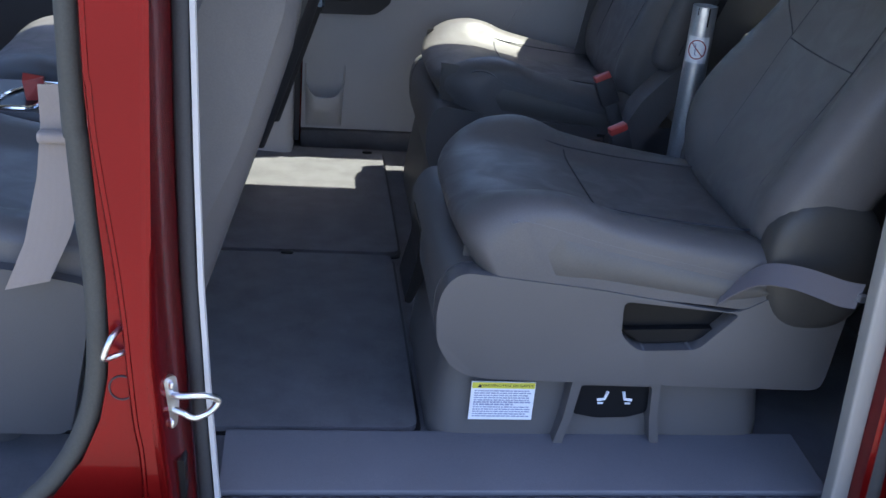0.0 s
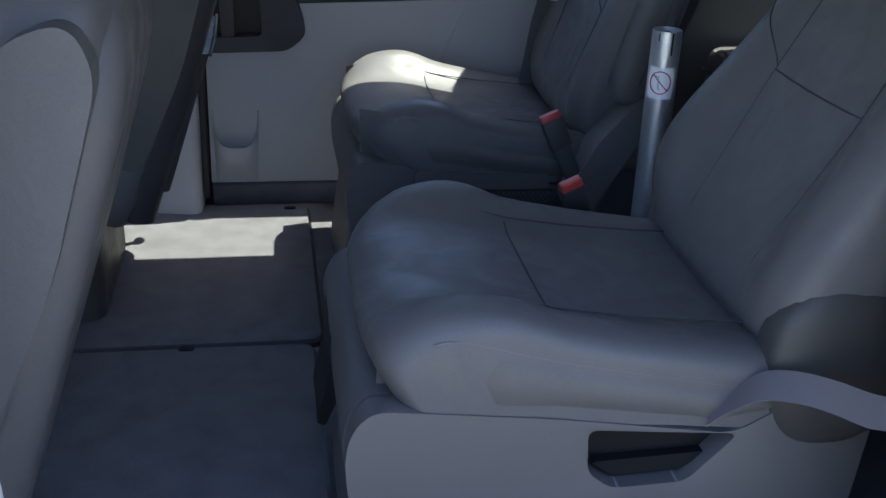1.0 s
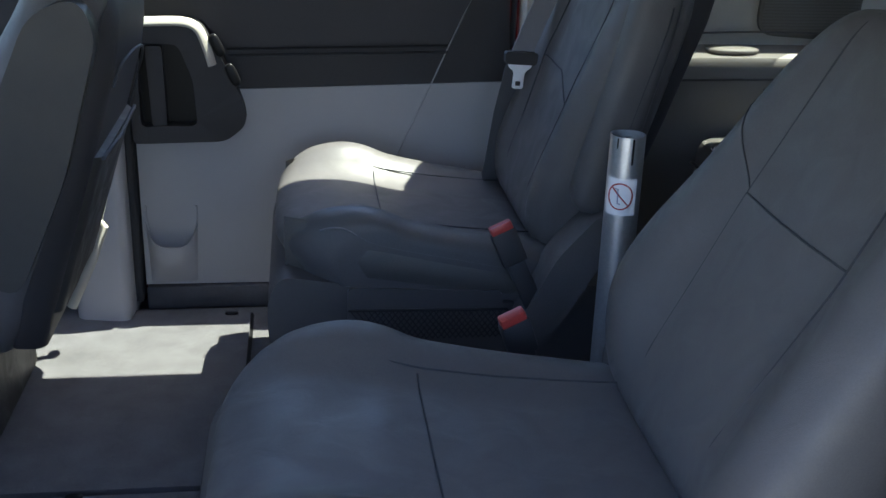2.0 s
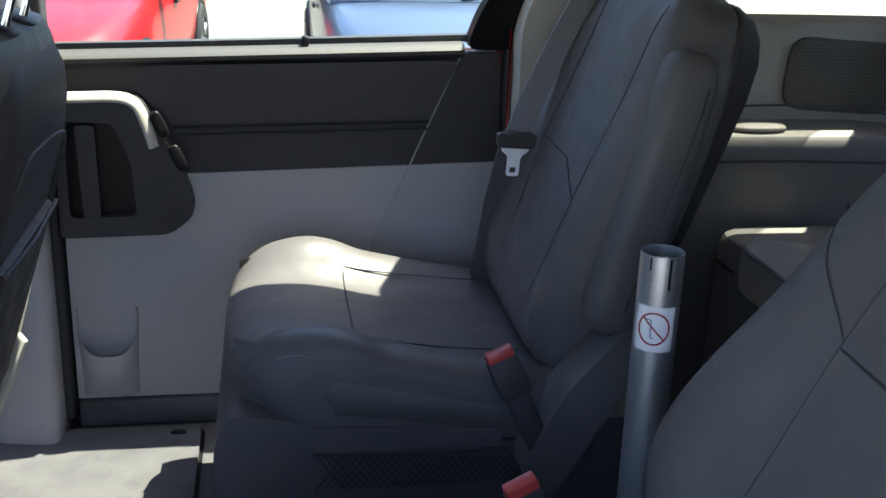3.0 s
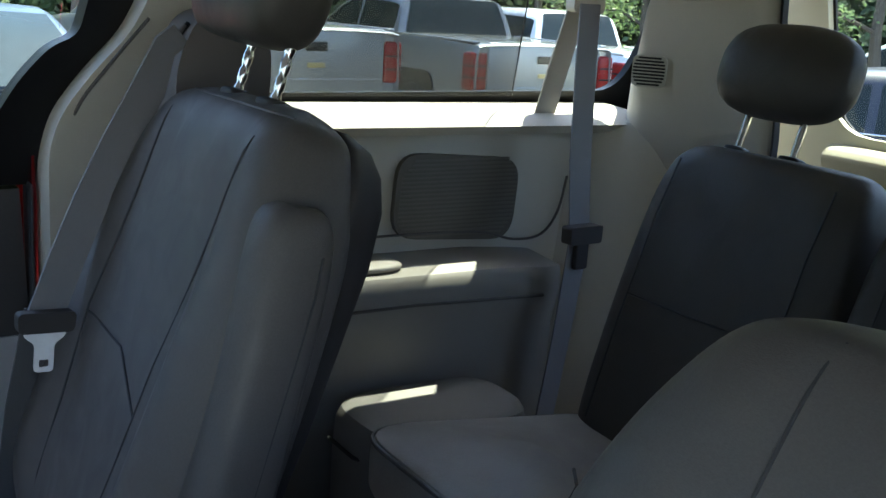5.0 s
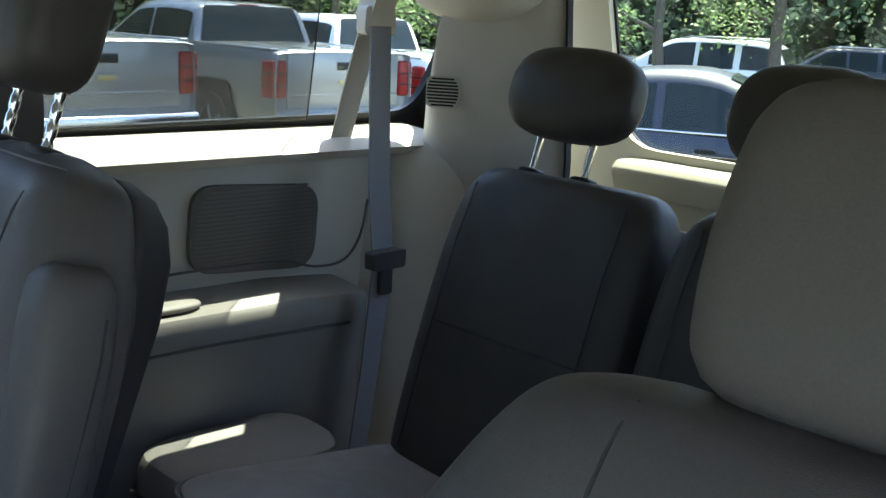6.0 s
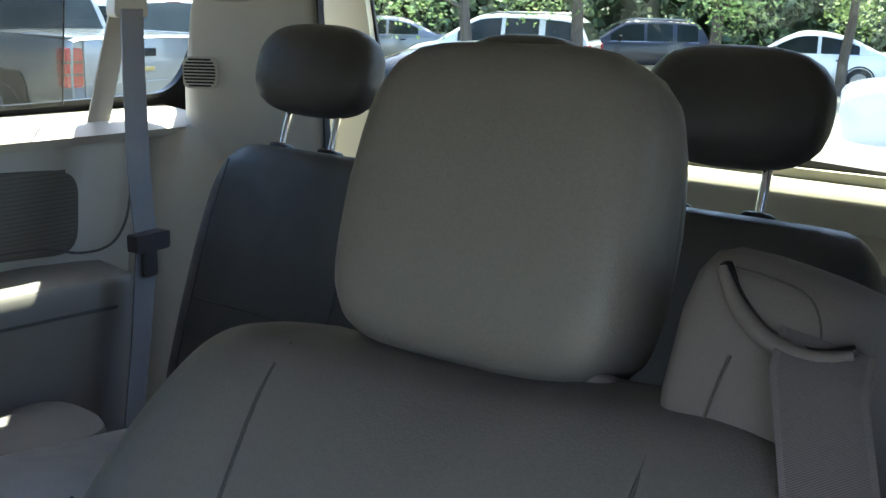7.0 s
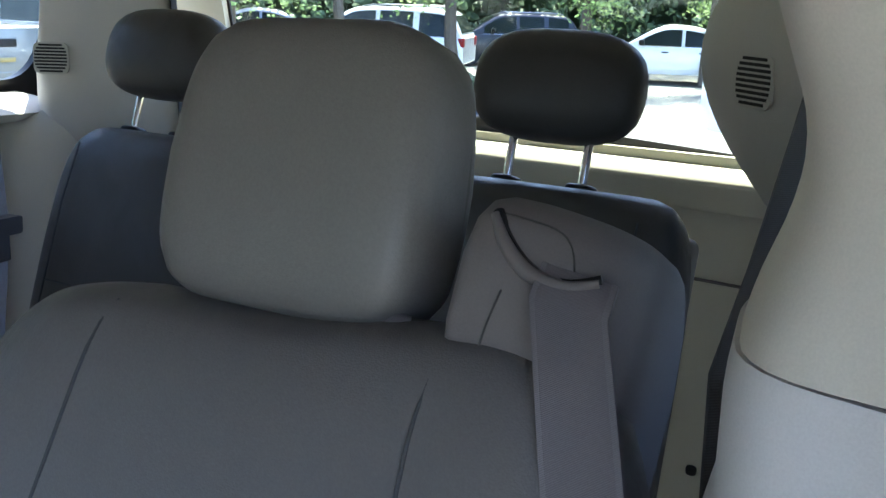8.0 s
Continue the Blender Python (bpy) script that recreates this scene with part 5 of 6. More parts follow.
# ---- loose and fixed small things in the van ----
def build_pole():
    t = thing("table_pole", "silver aluminium table pole standing between the seats", "pole")
    n, r0, r1 = 40, 0.0275, 0.0255
    top = 0.690
    rings = [[(r * math.cos(2 * math.pi * k / n), r * math.sin(2 * math.pi * k / n), z) for k in range(n)] for r, z in ((r0, -0.012), (r0, 0.3), (r0, 0.625), (r0, top), (r1, top), (r1, 0.55))]
    bm = loft(rings, caps=False)
    cut = [f for f in bm.faces if abs(f.calc_center_median().z - (0.625 + top) / 2) < 0.02 and (abs(math.degrees(math.atan2(f.calc_center_median().y, f.calc_center_median().x)) + 66) < 6 or abs(math.degrees(math.atan2(f.calc_center_median().y, f.calc_center_median().x)) - 114) < 6)]
    bmesh.ops.delete(bm, geom=cut, context="FACES")
    part("tube", bm, ALUMINIUM, t)
    part("collar", loft([[(r * math.cos(2 * math.pi * k / n), r * math.sin(2 * math.pi * k / n), z) for k in range(n)] for r, z in ((0.045, -0.012), (0.045, 0.012), (0.030, 0.02))]), DARK_PLASTIC, t)
    part("spring_pin", sweep([(0.018 * math.cos(a), 0.018 * math.sin(a), z) for a, z in ((-1.9, 0.60), (-1.9, 0.69))], 0.006, 10), STEEL, t)
    for a, z0, z1, w in ((-1.50, 0.648, 0.688, 0.0040), (-2.42, 0.672, 0.688, 0.0030)):
        part("slot", sweep([((r0 - 0.0002) * math.cos(a), (r0 - 0.0002) * math.sin(a), z) for z in (z0, (z0 + z1) / 2, z1)], w, 8, flat=0.25), BLACK, t, "dark locking slot")
    # curved sticker
    def patch(a0, a1, z0, z1, r, steps=12):
        return loft([[(r * math.cos(a0 + (a1 - a0) * k / steps), r * math.sin(a0 + (a1 - a0) * k / steps), z) for k in range(steps + 1)] for z in (z0, z1)], caps=False, closed=False)
    A = -2.02
    s = part("sticker", patch(A - 0.95, A + 0.95, 0.565, 0.625, r0 + 0.0004), LABEL_WHITE, t, "white prohibition sticker")
    def ring_line(points, rad):
        return sweep([((r0 + 0.0012) * math.cos(A + u / r0), (r0 + 0.0012) * math.sin(A + u / r0), 0.596 + v) for u, v in points], rad, 6)
    part("prohibition_ring", ring_line([(0.019 * math.cos(q), 0.021 * math.sin(q)) for q in np.linspace(0, 2 * math.pi, 33)], 0.0012), LABEL_RED, s)
    part("prohibition_bar", ring_line([(0.013 * q, -0.014 * q) for q in np.linspace(-1, 1, 9)], 0.0011), LABEL_RED, s)
    part("table_symbol", ring_line([(-0.009, 0.012), (-0.004, 0.012), (-0.003, -0.012), (0.001, -0.012)], 0.0011), LABEL_INK, s)
    t.location = (0.968, 0.738, 0.0)
    return t


build_pole()


def tongue(parent, m):
    """The metal tongue of a belt, hanging from its grip."""
    bm = plate(rounded([(-0.012, -0.052), (0.012, -0.052), (0.012, -0.016), (0.026, -0.006), (0.026, 0.006), (-0.026, 0.006), (-0.026, -0.006), (-0.012, -0.016)], 0.006), [rounded([(-0.006, -0.046), (0.006, -0.046), (0.006, -0.036), (-0.006, -0.036)], 0.002)], "y", -0.0013, 0.0013)
    part("tongue", moved(bm, m), TONGUE, parent, "bright steel tongue")
    part("tongue_grip", moved(prism(rounded([(-0.034, 0.0), (0.034, 0.0), (0.036, 0.026), (-0.036, 0.026)], 0.008), "y", -0.008, 0.008, 0.004), m), DARK_PLASTIC, parent, "dark plastic tongue grip")


def build_far_belt():
    t = thing("seat_belt", "grey seat belt with steel tongue on the far captain's chair", "seat belt", "seat belts")
    top = Vector((1.098, 1.385, 1.038))
    mid = Vector((0.925, 1.375, 0.690))
    rows = [(top, (0.6, 0.6, -0.5)), (top.lerp(mid, 0.06) + Vector((-0.01, 0.0, 0.004)), (0.6, 0.5, -0.45))]
    rows += [(top.lerp(mid, k) + Vector((-0.012 * math.sin(k * 3.14), 0, 0)), (0.8, 0.15, -0.32)) for k in (0.2, 0.4, 0.6, 0.8, 1.0)]
    part("strap", ribbon(rows, 0.047), BELT, t)
    rows = [(mid + Vector((0, 0.02, 0)), (0.8, 0.15, -0.2)), (Vector((0.905, 1.43, 0.55)), (0.9, 0.1, -0.1)), (Vector((0.893, 1.44, 0.45)), (0.9, 0.2, 0)), (Vector((0.885, 1.44, 0.41)), (0.9, 0.3, 0)), (Vector((0.90, 1.46, 0.36)), (0.9, 0.3, 0))]
    # Same belt as the strap above; the darker webbing paints its shade.
    part("lap_strap", ribbon(rows, 0.046), BELT_DARK_AND_SHADE, t)
    tongue(t, pose(0.921, 1.362, 0.672, 0, 4, 6))
    return t


build_far_belt()


def build_rear_belt():
    t = thing("seat_belt", "grey rear seat belt hanging from its pillar guide", "seat belt", "seat belts")
    part("guide", prism(rounded([(-0.035, -0.015), (0.035, -0.015), (0.032, 0.035), (-0.032, 0.035)], 0.012), "y", -0.012, 0.012, 0.006, 3), BEIGE, t, "beige belt guide").matrix_basis = pose(1.872, 1.545, 1.105, 0, 0, 0)
    part("height_rail", leaned(prism(rounded([(1.852, 1.11), (1.898, 1.11), (1.890, 1.31), (1.846, 1.31)], 0.02), "y", 1.545, 1.59, 0.012, 3), 1.10, -0.5), BEIGE, t)
    part("strap", ribbon([((1.872, 1.532, 1.105), (1, 0.05, 0)), ((1.840, 1.49, 1.0), (1, 0.05, 0)), ((1.805, 1.44, 0.85), (1, 0.05, 0)), ((1.786, 1.401, 0.72), (1, 0.1, 0)), ((1.765, 1.40, 0.55), (1, 0.2, 0)), ((1.735, 1.40, 0.35), (1, 0.2, 0))], 0.046), BELT, t)
    # Same grey belt; the paler webbing stands for daylight on this run.
    part("return_strap", ribbon([((1.866, 1.555, 1.105), (1, 0.05, 0)), ((1.838, 1.56, 1.0), (1, 0.05, 0)), ((1.815, 1.565, 0.905), (1, 0.05, 0))], 0.046), BELT_LIT, t, "rear run of the belt, paled as if daylit")
    m = pose(1.786, 1.394, 0.727, 0, 0, 5)
    part("latch_block", moved(prism(rounded([(-0.035, -0.01), (0.035, -0.01), (0.036, 0.02), (-0.036, 0.02)], 0.006), "y", -0.012, 0.012, 0.004), m), DARK_PLASTIC, t, "black belt latch")
    part("latch_tail", moved(box(-0.014, 0.014, -0.006, 0.006, -0.055, -0.008, 0.004), m), DARK_PLASTIC, t)
    return t


build_rear_belt()


def build_near_belts():
    t = thing("seat_belt", "taupe lap belt draped over the near chair's base", "seat belt", "seat belts")
    rows = [((0.825, 0.035, 0.320), (0.5, 0.4, 0.8)), ((0.850, 0.022, 0.350), (0.5, 0.6, 0.6)), ((0.88, 0.008, 0.375), (0.35, 0.75, 0.55)), ((0.92, -0.015, 0.383), (0.15, 0.7, 0.7)), ((0.955, -0.045, 0.384), (0.1, 0.45, 0.88)), ((0.98, -0.08, 0.386), (0.2, 0.3, 0.9)), ((1.00, -0.102, 0.392), (0.3, 0.2, 0.9))]
    rows = [(p, a) for p, a in zip(curve_points([r[0] for r in rows], 4), curve_points([r[1] for r in rows], 4))]
    part("strap", ribbon(rows, 0.044), BELT_TAN, t)
    part("anchor", box(0.994, 1.008, -0.112, -0.100, 0.384, 0.398, 0.003), STEEL, t, "steel belt anchor")
    s = thing("seat_belt", "taupe shoulder belt coming out of the near chair's tower", "seat belt", "seat belts")
    m = Matrix.Translation((0.925, 0.30, 0.37)) @ Matrix.Rotation(radians(25), 4, "Y")
    rows = [(m @ Vector((-0.016, -0.205, 0.676)), (0, 1, 0.15)), (m @ Vector((-0.032, -0.210, 0.655)), (0, 1, 0.12)), (m @ Vector((-0.038, -0.238, 0.58)), (0, 1, 0.05)), (m @ Vector((-0.038, -0.272, 0.48)), (0, 1, 0.0)), (m @ Vector((-0.030, -0.292, 0.40)), (0.1, 1, 0)), (Vector((1.125, 0.060, 0.70)), (0.3, 1, 0)), (Vector((1.13, 0.035, 0.50)), (0.6, 0.8, 0))]
    part("strap", ribbon(rows, 0.045), BELT_TAN, s)
    for k in (-1, 1):
        part("woven_edge", ribbon([(Vector(p) + Vector(a).normalized() * 0.0205 * k, a) for p, a in rows], 0.0030, 0.0019), SELVEDGE, s, "thicker woven edge of the belt")
    r = thing("seat_belt", "charcoal rear seat belt beside the near quarter trim", "seat belt", "seat belts")
    part("strap", ribbon([((1.42, 0.005, 1.16), (0.7, -0.7, 0)), ((1.35, 0.010, 1.06), (0.7, -0.7, 0.1)), ((1.30, 0.014, 0.99), (0.7, -0.7, 0.1)), ((1.25, 0.016, 0.94), (0.7, -0.7, 0.1)), ((1.24, 0.01, 0.80), (0.7, -0.7, 0))], 0.046), BELT_DARK_AND_SHADE, r)
    part("latch_block", box(1.236, 1.262, 0.008, 0.032, 0.915, 0.938, 0.006), DARK_PLASTIC, r)
    d = thing("seat_belt", "taupe belt of the driver's seat hanging over its side", "seat belt", "seat belts")
    rows = [((-0.262, -0.02, 0.66), (1, 0, 0.05)), ((-0.262, -0.02, 0.60), (1, 0, 0.05)), ((-0.270, -0.03, 0.52), (1, 0, 0.05)), ((-0.295, -0.035, 0.42), (1, 0, 0.2)), ((-0.33, -0.035, 0.34), (1, 0, 0.25))]
    part("strap", ribbon(rows, 0.07), BELT_WARM, d)
    part("grip", box(-0.300, -0.226, -0.043, -0.017, 0.574, 0.592, 0.006, 3), BELT_WARM, d)


build_near_belts()


def build_shade():
    t = thing("window_shade", "pulled-up grey mesh sunshade on the quarter window", "sunshade")
    part("screen", leaned(plate([(1.15, 0.93), (1.80, 0.935), (1.71, 1.30), (1.20, 1.30)], [], "y", 1.660, 1.661), 0.90, -0.50), SHADE, t)
    part("edge", sweep([(1.80, 1.645, 0.935), (1.71, 1.460, 1.30)], 0.0016, 6), DARK_PLASTIC, t)


build_shade()


def build_cockpit():
    t = thing("dashboard", "dark grey dashboard across the front of the cabin", "dashboard")
    part("body", loft([[(x, y, z) for x, z in rounded([(-1.50, 0.1), (-1.22, 0.12), (-1.10, 0.45), (-1.14, 0.66), (-1.30, 0.74), (-1.60, 0.74)], 0.05)] for y in (-0.14, 0.3, 1.2, 1.68)]), DARK_PLASTIC, t)
    c = thing("centre_console", "grey centre console with a chrome-edged cup tray", "console")
    part("body", loft([[(x, y, z) for x, y in rounded([(-1.1 + k, 0.556 + k), (-0.30 - k, 0.556 + k), (-0.30 - k, 0.80 - k), (-1.1 + k, 0.80 - k)], 0.04)] for z, k in ((-0.012, 0.0), (0.25, 0.0), (0.410, 0.0), (0.424, 0.008))]), SHELL, c)
    cup = rounded([(-0.540, 0.574), (-0.454, 0.582), (-0.432, 0.756), (-0.485, 0.756), (-0.532, 0.67)], 0.022)
    bin_ = rounded([(-0.442, 0.582), (-0.345, 0.582), (-0.345, 0.756), (-0.420, 0.756)], 0.016)
    for outline in (cup, bin_):
        part("tray", prism(outline, "z", 0.415, 0.4262, 0.0), BLACK, c)
        part("chrome_rim", sweep([(*p, 0.428) for p in outline + outline[:1]], 0.0055, 8), CHROME, c, "chrome tray rim")
    k = thing("red_packet", "small crumpled red packet in the console tray", "packet")
    part("packet", moved(bevelled(loft([[(-0.018, -0.012, 0), (0.020, -0.014, 0), (0.022, 0.012, 0), (-0.018, 0.014, 0)], [(-0.024, -0.006, 0.04), (0.016, -0.012, 0.048), (0.022, 0.008, 0.044), (-0.02, 0.008, 0.054)]]), 0.003, 1), pose(-0.468, 0.655, 0.426, 0, 0, 20)), BUCKLE_RED, k)
    w = thing("windscreen", "clear windscreen between slim pillars", "window", kind="structure")
    part("window_pane", prism([(-1.55, 0.76), (-0.93, 1.30), (-0.925, 1.30), (-1.54, 0.76)], "y", -0.12, 1.58, 0), GLASS, w, shadow=False)
    for y in (-0.2, 1.62):
        part("frame", sweep([(-1.58, y, 0.72), (-0.93, y - (y - CY) * 0.05, 1.31)], 0.035, 10), BEIGE, w)
    b = thing("bulkhead", "dark firewall under the dashboard", "wall", kind="structure")
    part("body", box(-1.60, -1.40, -0.2, 1.76, -0.3, 0.74, 0.02), DARK_PLASTIC, b)

    f = thing("van_front", "red bonnet and front end of the van", "body panel", kind="structure")
    rings = [[(x, y, z) for y, z in ((-0.24, -0.24), (-0.30, 0.2), (-0.24, h - 0.08), (-0.1, h), (1.54, h), (1.68, h - 0.08), (1.74, 0.2), (1.68, -0.24))] for x, h in ((-1.602, 0.74), (-1.9, 0.68), (-2.25, 0.56), (-2.42, 0.40))]
    part("bonnet", loft(rings), RED, f)


build_cockpit()


# ---- parked cars ----
def wheel(parent, x, y, z, r, w, s):
    n = 28
    prof = [(0.62 * r, -w / 2), (0.92 * r, -w / 2), (r, -w * 0.36), (r, w * 0.36), (0.92 * r, w / 2), (0.62 * r, w / 2)]
    tyre = part("wheel", loft([[(x + q * math.cos(2 * math.pi * k / n), y + d, z + q * math.sin(2 * math.pi * k / n)) for q, d in prof] for k in range(n)], wrap=True), TYRE, parent)
    bm = loft([[(x + q * math.cos(2 * math.pi * k / n), y + s * d, z + q * math.sin(2 * math.pi * k / n)) for k in range(n)] for q, d in ((0.62 * r, w * 0.45), (0.60 * r, w * 0.3), (0.20 * r, w * 0.36), (0.16 * r, w * 0.42))])
    part("rim", bm, SILVER_CAR, tyre)
    bm = bmesh.new()
    for k in range(5):
        a = 2 * math.pi * k / 5
        join(bm, sweep([(x + q * math.cos(a) * r, y + s * w * 0.40, z + q * math.sin(a) * r) for q in (0.15, 0.58)], 0.03, 8))
    part("spoke", bm, SILVER_CAR, tyre)


def smooth_rows(rows, steps=4):
    """The rows of a table with soft curves between them."""
    p = np.array(rows, float)
    p = np.concatenate([p[:1], p, p[-1:]])
    out = []
    for k in range(1, len(p) - 2):
        for f in np.arange(steps) / steps:
            out.append(0.5 * (2 * p[k] + (p[k + 1] - p[k - 1]) * f + (2 * p[k - 1] - 5 * p[k] + 4 * p[k + 1] - p[k + 2]) * f ** 2 + (3 * p[k] - p[k - 1] - 3 * p[k + 1] + p[k + 2]) * f ** 3))
    return out + [p[-2]]


def body_rings(stations):
    """Rows of x, half width, underside, belt height, tuck of the shoulder."""
    rings = []
    for x, h, lo, hi, k in smooth_rows(stations):
        side = [(h * 0.93, lo), (h * 0.985, lo + 0.10), (h, lo + 0.28 * (hi - lo)), (h * 1.004, lo + 0.55 * (hi - lo)), (h * (1 - k * 0.25), lo + 0.78 * (hi - lo)), (h * (1 - k * 0.55), hi - 0.06), (h * (1 - k), hi - 0.018), (h * (1 - k) - 0.07, hi), (h * 0.45, hi + 0.012 + 0.05 * k)]
        rings.append([(x, -y, z) for y, z in side] + [(x, y, z) for y, z in side[::-1]])
    return loft(rings)


def cabin(t, mat, line, half, top_half, belt, windows, front, rear, closed=False):
    """The painted upper body under a roofline, with panes set into its sides, front and back."""
    peak = max(z for _, z in line)
    rows = smooth_rows(line, 6)
    xs, zs = [r[0] for r in rows], [r[1] for r in rows]

    def side(z):
        return half + (top_half - half) * (z - belt) / (peak - belt)
    rings = []
    for x, z in rows:
        z = max(z, belt + 0.01)
        w, c = side(z), min(0.09, (z - belt) * 0.4)
        ring = [(half, belt - 0.05), (side(z - c), z - c), (w - 0.25 * c, z - 0.35 * c), (w - 0.9 * c, z - 0.04 * c), (w * 0.5, z + 0.12 * c)]
        rings.append([(x, -y, h) for y, h in ring] + [(x, y, h) for y, h in ring[::-1]])
    part("upper_body", loft(rings), mat, t, "painted roof and pillars")
    # Leaves the panes out, so the cab stays all white as under sun glare.
    if closed:
        return
    for s in (-1, 1):
        for x0, x1 in windows:
            low, high = [], []
            for x in np.linspace(x0, x1, 9):
                z = float(np.interp(x, xs, zs)) - 0.105
                low.append((x, belt + 0.022))
                high.append((x, max(z, belt + 0.03)))
            pane = rounded(low[::8] + high[::-1], 0.02, 3)
            part("window", loft([[(x, s * (side(z) + d), z) for x, z in pane] for d in (-0.02, 0.006)]), CAR_GLASS, t, "dark car window")
        part("chrome_strip", sweep([(x, s * (side(belt + 0.012) + 0.006), belt + 0.012) for x in np.linspace(windows[0][0] - 0.02, windows[-1][1] + 0.02, 5)], 0.010, 8), CHROME, t, "bright strip under the windows")

    def slope(name, x0, x1, material_, label):
        """A pane lying on the sloping front or back of the cabin."""
        lift = 0.012 if x1 > x0 else -0.012
        rings = []
        for x in np.linspace(x0, x1, 7):
            z = float(np.interp(x, xs, zs))
            w = side(z) - 0.10
            rings.append([(x + lift * 0.6, w * u, z + 0.012 + 0.010 * (1 - u * u)) for u in np.linspace(-1, 1, 9)])
        part(name, loft(rings, caps=False, closed=False), material_, t, label)
    slope("windscreen", front[1], front[0], WINDSCREEN, "clear windscreen")
    slope("rear_window", rear[1], rear[0], CAR_GLASS, "dark rear window")


def car(name, label, mat, at, heading, kind="sedan", size=1.0, extras=()):
    t = thing(name, label, "car" if kind != "pickup" else "pickup truck")
    if kind == "pickup":
        st = [(-2.85, 0.93, 0.55, 1.32, 0.02), (-2.75, 0.98, 0.50, 1.36, 0.03), (-1.0, 1.0, 0.45, 1.37, 0.04), (-0.9, 1.0, 0.42, 1.30, 0.05), (1.0, 1.0, 0.42, 1.28, 0.05), (2.2, 0.98, 0.45, 1.22, 0.08), (2.75, 0.92, 0.5, 1.12, 0.10), (2.88, 0.80, 0.6, 1.0, 0.15)]
        part("body", body_rings(st), mat, t)
        line = [(-1.00, 1.27), (-0.94, 1.45), (-0.86, 1.72), (-0.74, 1.82), (-0.2, 1.85), (0.40, 1.83), (0.72, 1.76), (1.15, 1.52), (1.60, 1.27)]
        cabin(t, mat, line, 0.90, 0.74, 1.27, ((-0.80, 0.14), (0.22, 1.18)), (1.52, 0.80), (-0.98, -0.82), closed="closed" in extras)
        part("brake_lamp", box(-0.80, -0.74, -0.16, 0.16, 1.79, 1.83, 0.008), TAIL_RED, t, "red lamp over the cab window")
        if "closed" not in extras:
            pane = rounded([(-0.78, 1.33), (0.78, 1.33), (0.68, 1.72), (-0.68, 1.72)], 0.04)
            part("back_window", loft([[(d + 0.375 * (z - 1.30), y, z) for y, z in pane] for d in (-1.012, -0.93)]), CAR_GLASS, t, "dark cab back window")
        for s in (-1, 1):
            part("bed_rail", box(-2.80, -1.0, *sorted((s * 0.86, s * 0.962)), 1.355, 1.384, 0.010, 3), mat, t, "bed rail cap")
        part("tailgate", box(-2.875, -2.80, -0.79, 0.79, 0.72, 1.375, 0.02, 3), mat, t)
        part("tailgate_crease", box(-2.881, -2.86, -0.77, 0.77, 0.86, 0.885, 0.004), SILVER_CAR, t)
        part("tailgate_handle", box(-2.90, -2.88, -0.12, 0.12, 1.15, 1.24, 0.01), BLACK, t)
        part("tailgate_emblem", box(-2.897, -2.884, -0.10, 0.10, 0.99, 1.04, 0.01), GOLD, t, "gold emblem shape")
        part("bumper", box(-3.02, -2.80, -0.95, 0.95, 0.48, 0.68, 0.04, 3), CHROME, t, "chrome rear bumper")
        for s in (-1, 1):
            lamp = part("tail_lamp", box(-2.885, -2.66, *sorted((s * 0.80, s * 1.006)), 0.84, 1.26, 0.035, 4), TAIL_RED, t, "red tail lamp")
            for z in (0.97, 1.10):
                part("lamp_rib", box(-2.890, -2.67, *sorted((s * 0.815, s * 1.010)), z, z + 0.022, 0.006), BLACK, lamp, "dark rib between the lamp cells")
            part("wheel_arch", prism(rounded([(-2.14, 0.42), (-2.02, 0.98), (-1.22, 0.98), (-1.10, 0.42)], 0.16), "y", *sorted((s * 0.97, s * 1.015)), 0.0), BLACK, t)
        wz, wr, wx, wy = 0.42, 0.42, (-1.62, 1.75), 0.92
    elif kind == "suv":
        st = [(-2.25, 0.80, 0.5, 0.95, 0.06), (-2.15, 0.90, 0.40, 1.05, 0.05), (-1.2, 0.93, 0.32, 1.06, 0.04), (1.0, 0.93, 0.30, 1.02, 0.05), (1.8, 0.90, 0.34, 0.95, 0.09), (2.2, 0.80, 0.42, 0.80, 0.14), (2.3, 0.66, 0.5, 0.68, 0.2)]
        part("body", body_rings(st), mat, t)
        line = [(-2.24, 1.02), (-2.12, 1.30), (-1.95, 1.54), (-1.70, 1.65), (-0.8, 1.70), (0.0, 1.69), (0.45, 1.62), (0.90, 1.36), (1.40, 1.02)]
        cabin(t, mat, line, 0.88, 0.70, 1.02, ((-1.85, -1.20), (-1.05, -0.25), (-0.15, 0.90)), (1.30, 0.55), (-2.20, -1.98))
        for s in (-1, 1):
            part("tail_lamp", box(-2.28, -2.12, *sorted((s * 0.66, s * 0.88)), 0.82, 1.04, 0.03, 3), TAIL_RED, t, "red tail lamp")
            part("roof_rail", sweep([(-1.7, s * 0.62, 1.67), (-1.6, s * 0.62, 1.72), (0.0, s * 0.62, 1.72), (0.2, s * 0.62, 1.67)], 0.02, 8), SILVER_CAR, t)
        wz, wr, wx, wy = 0.36, 0.36, (-1.35, 1.40), 0.84
    else:
        st = [(-2.2, 0.70, 0.42, 0.90, 0.10), (-2.1, 0.84, 0.34, 0.98, 0.08), (-1.4, 0.89, 0.28, 0.96, 0.06), (0.6, 0.90, 0.26, 0.93, 0.06), (1.3, 0.89, 0.28, 0.90, 0.10), (1.9, 0.82, 0.34, 0.78, 0.14), (2.15, 0.66, 0.42, 0.66, 0.2), (2.2, 0.5, 0.48, 0.58, 0.2)]
        part("body", body_rings(st), mat, t)
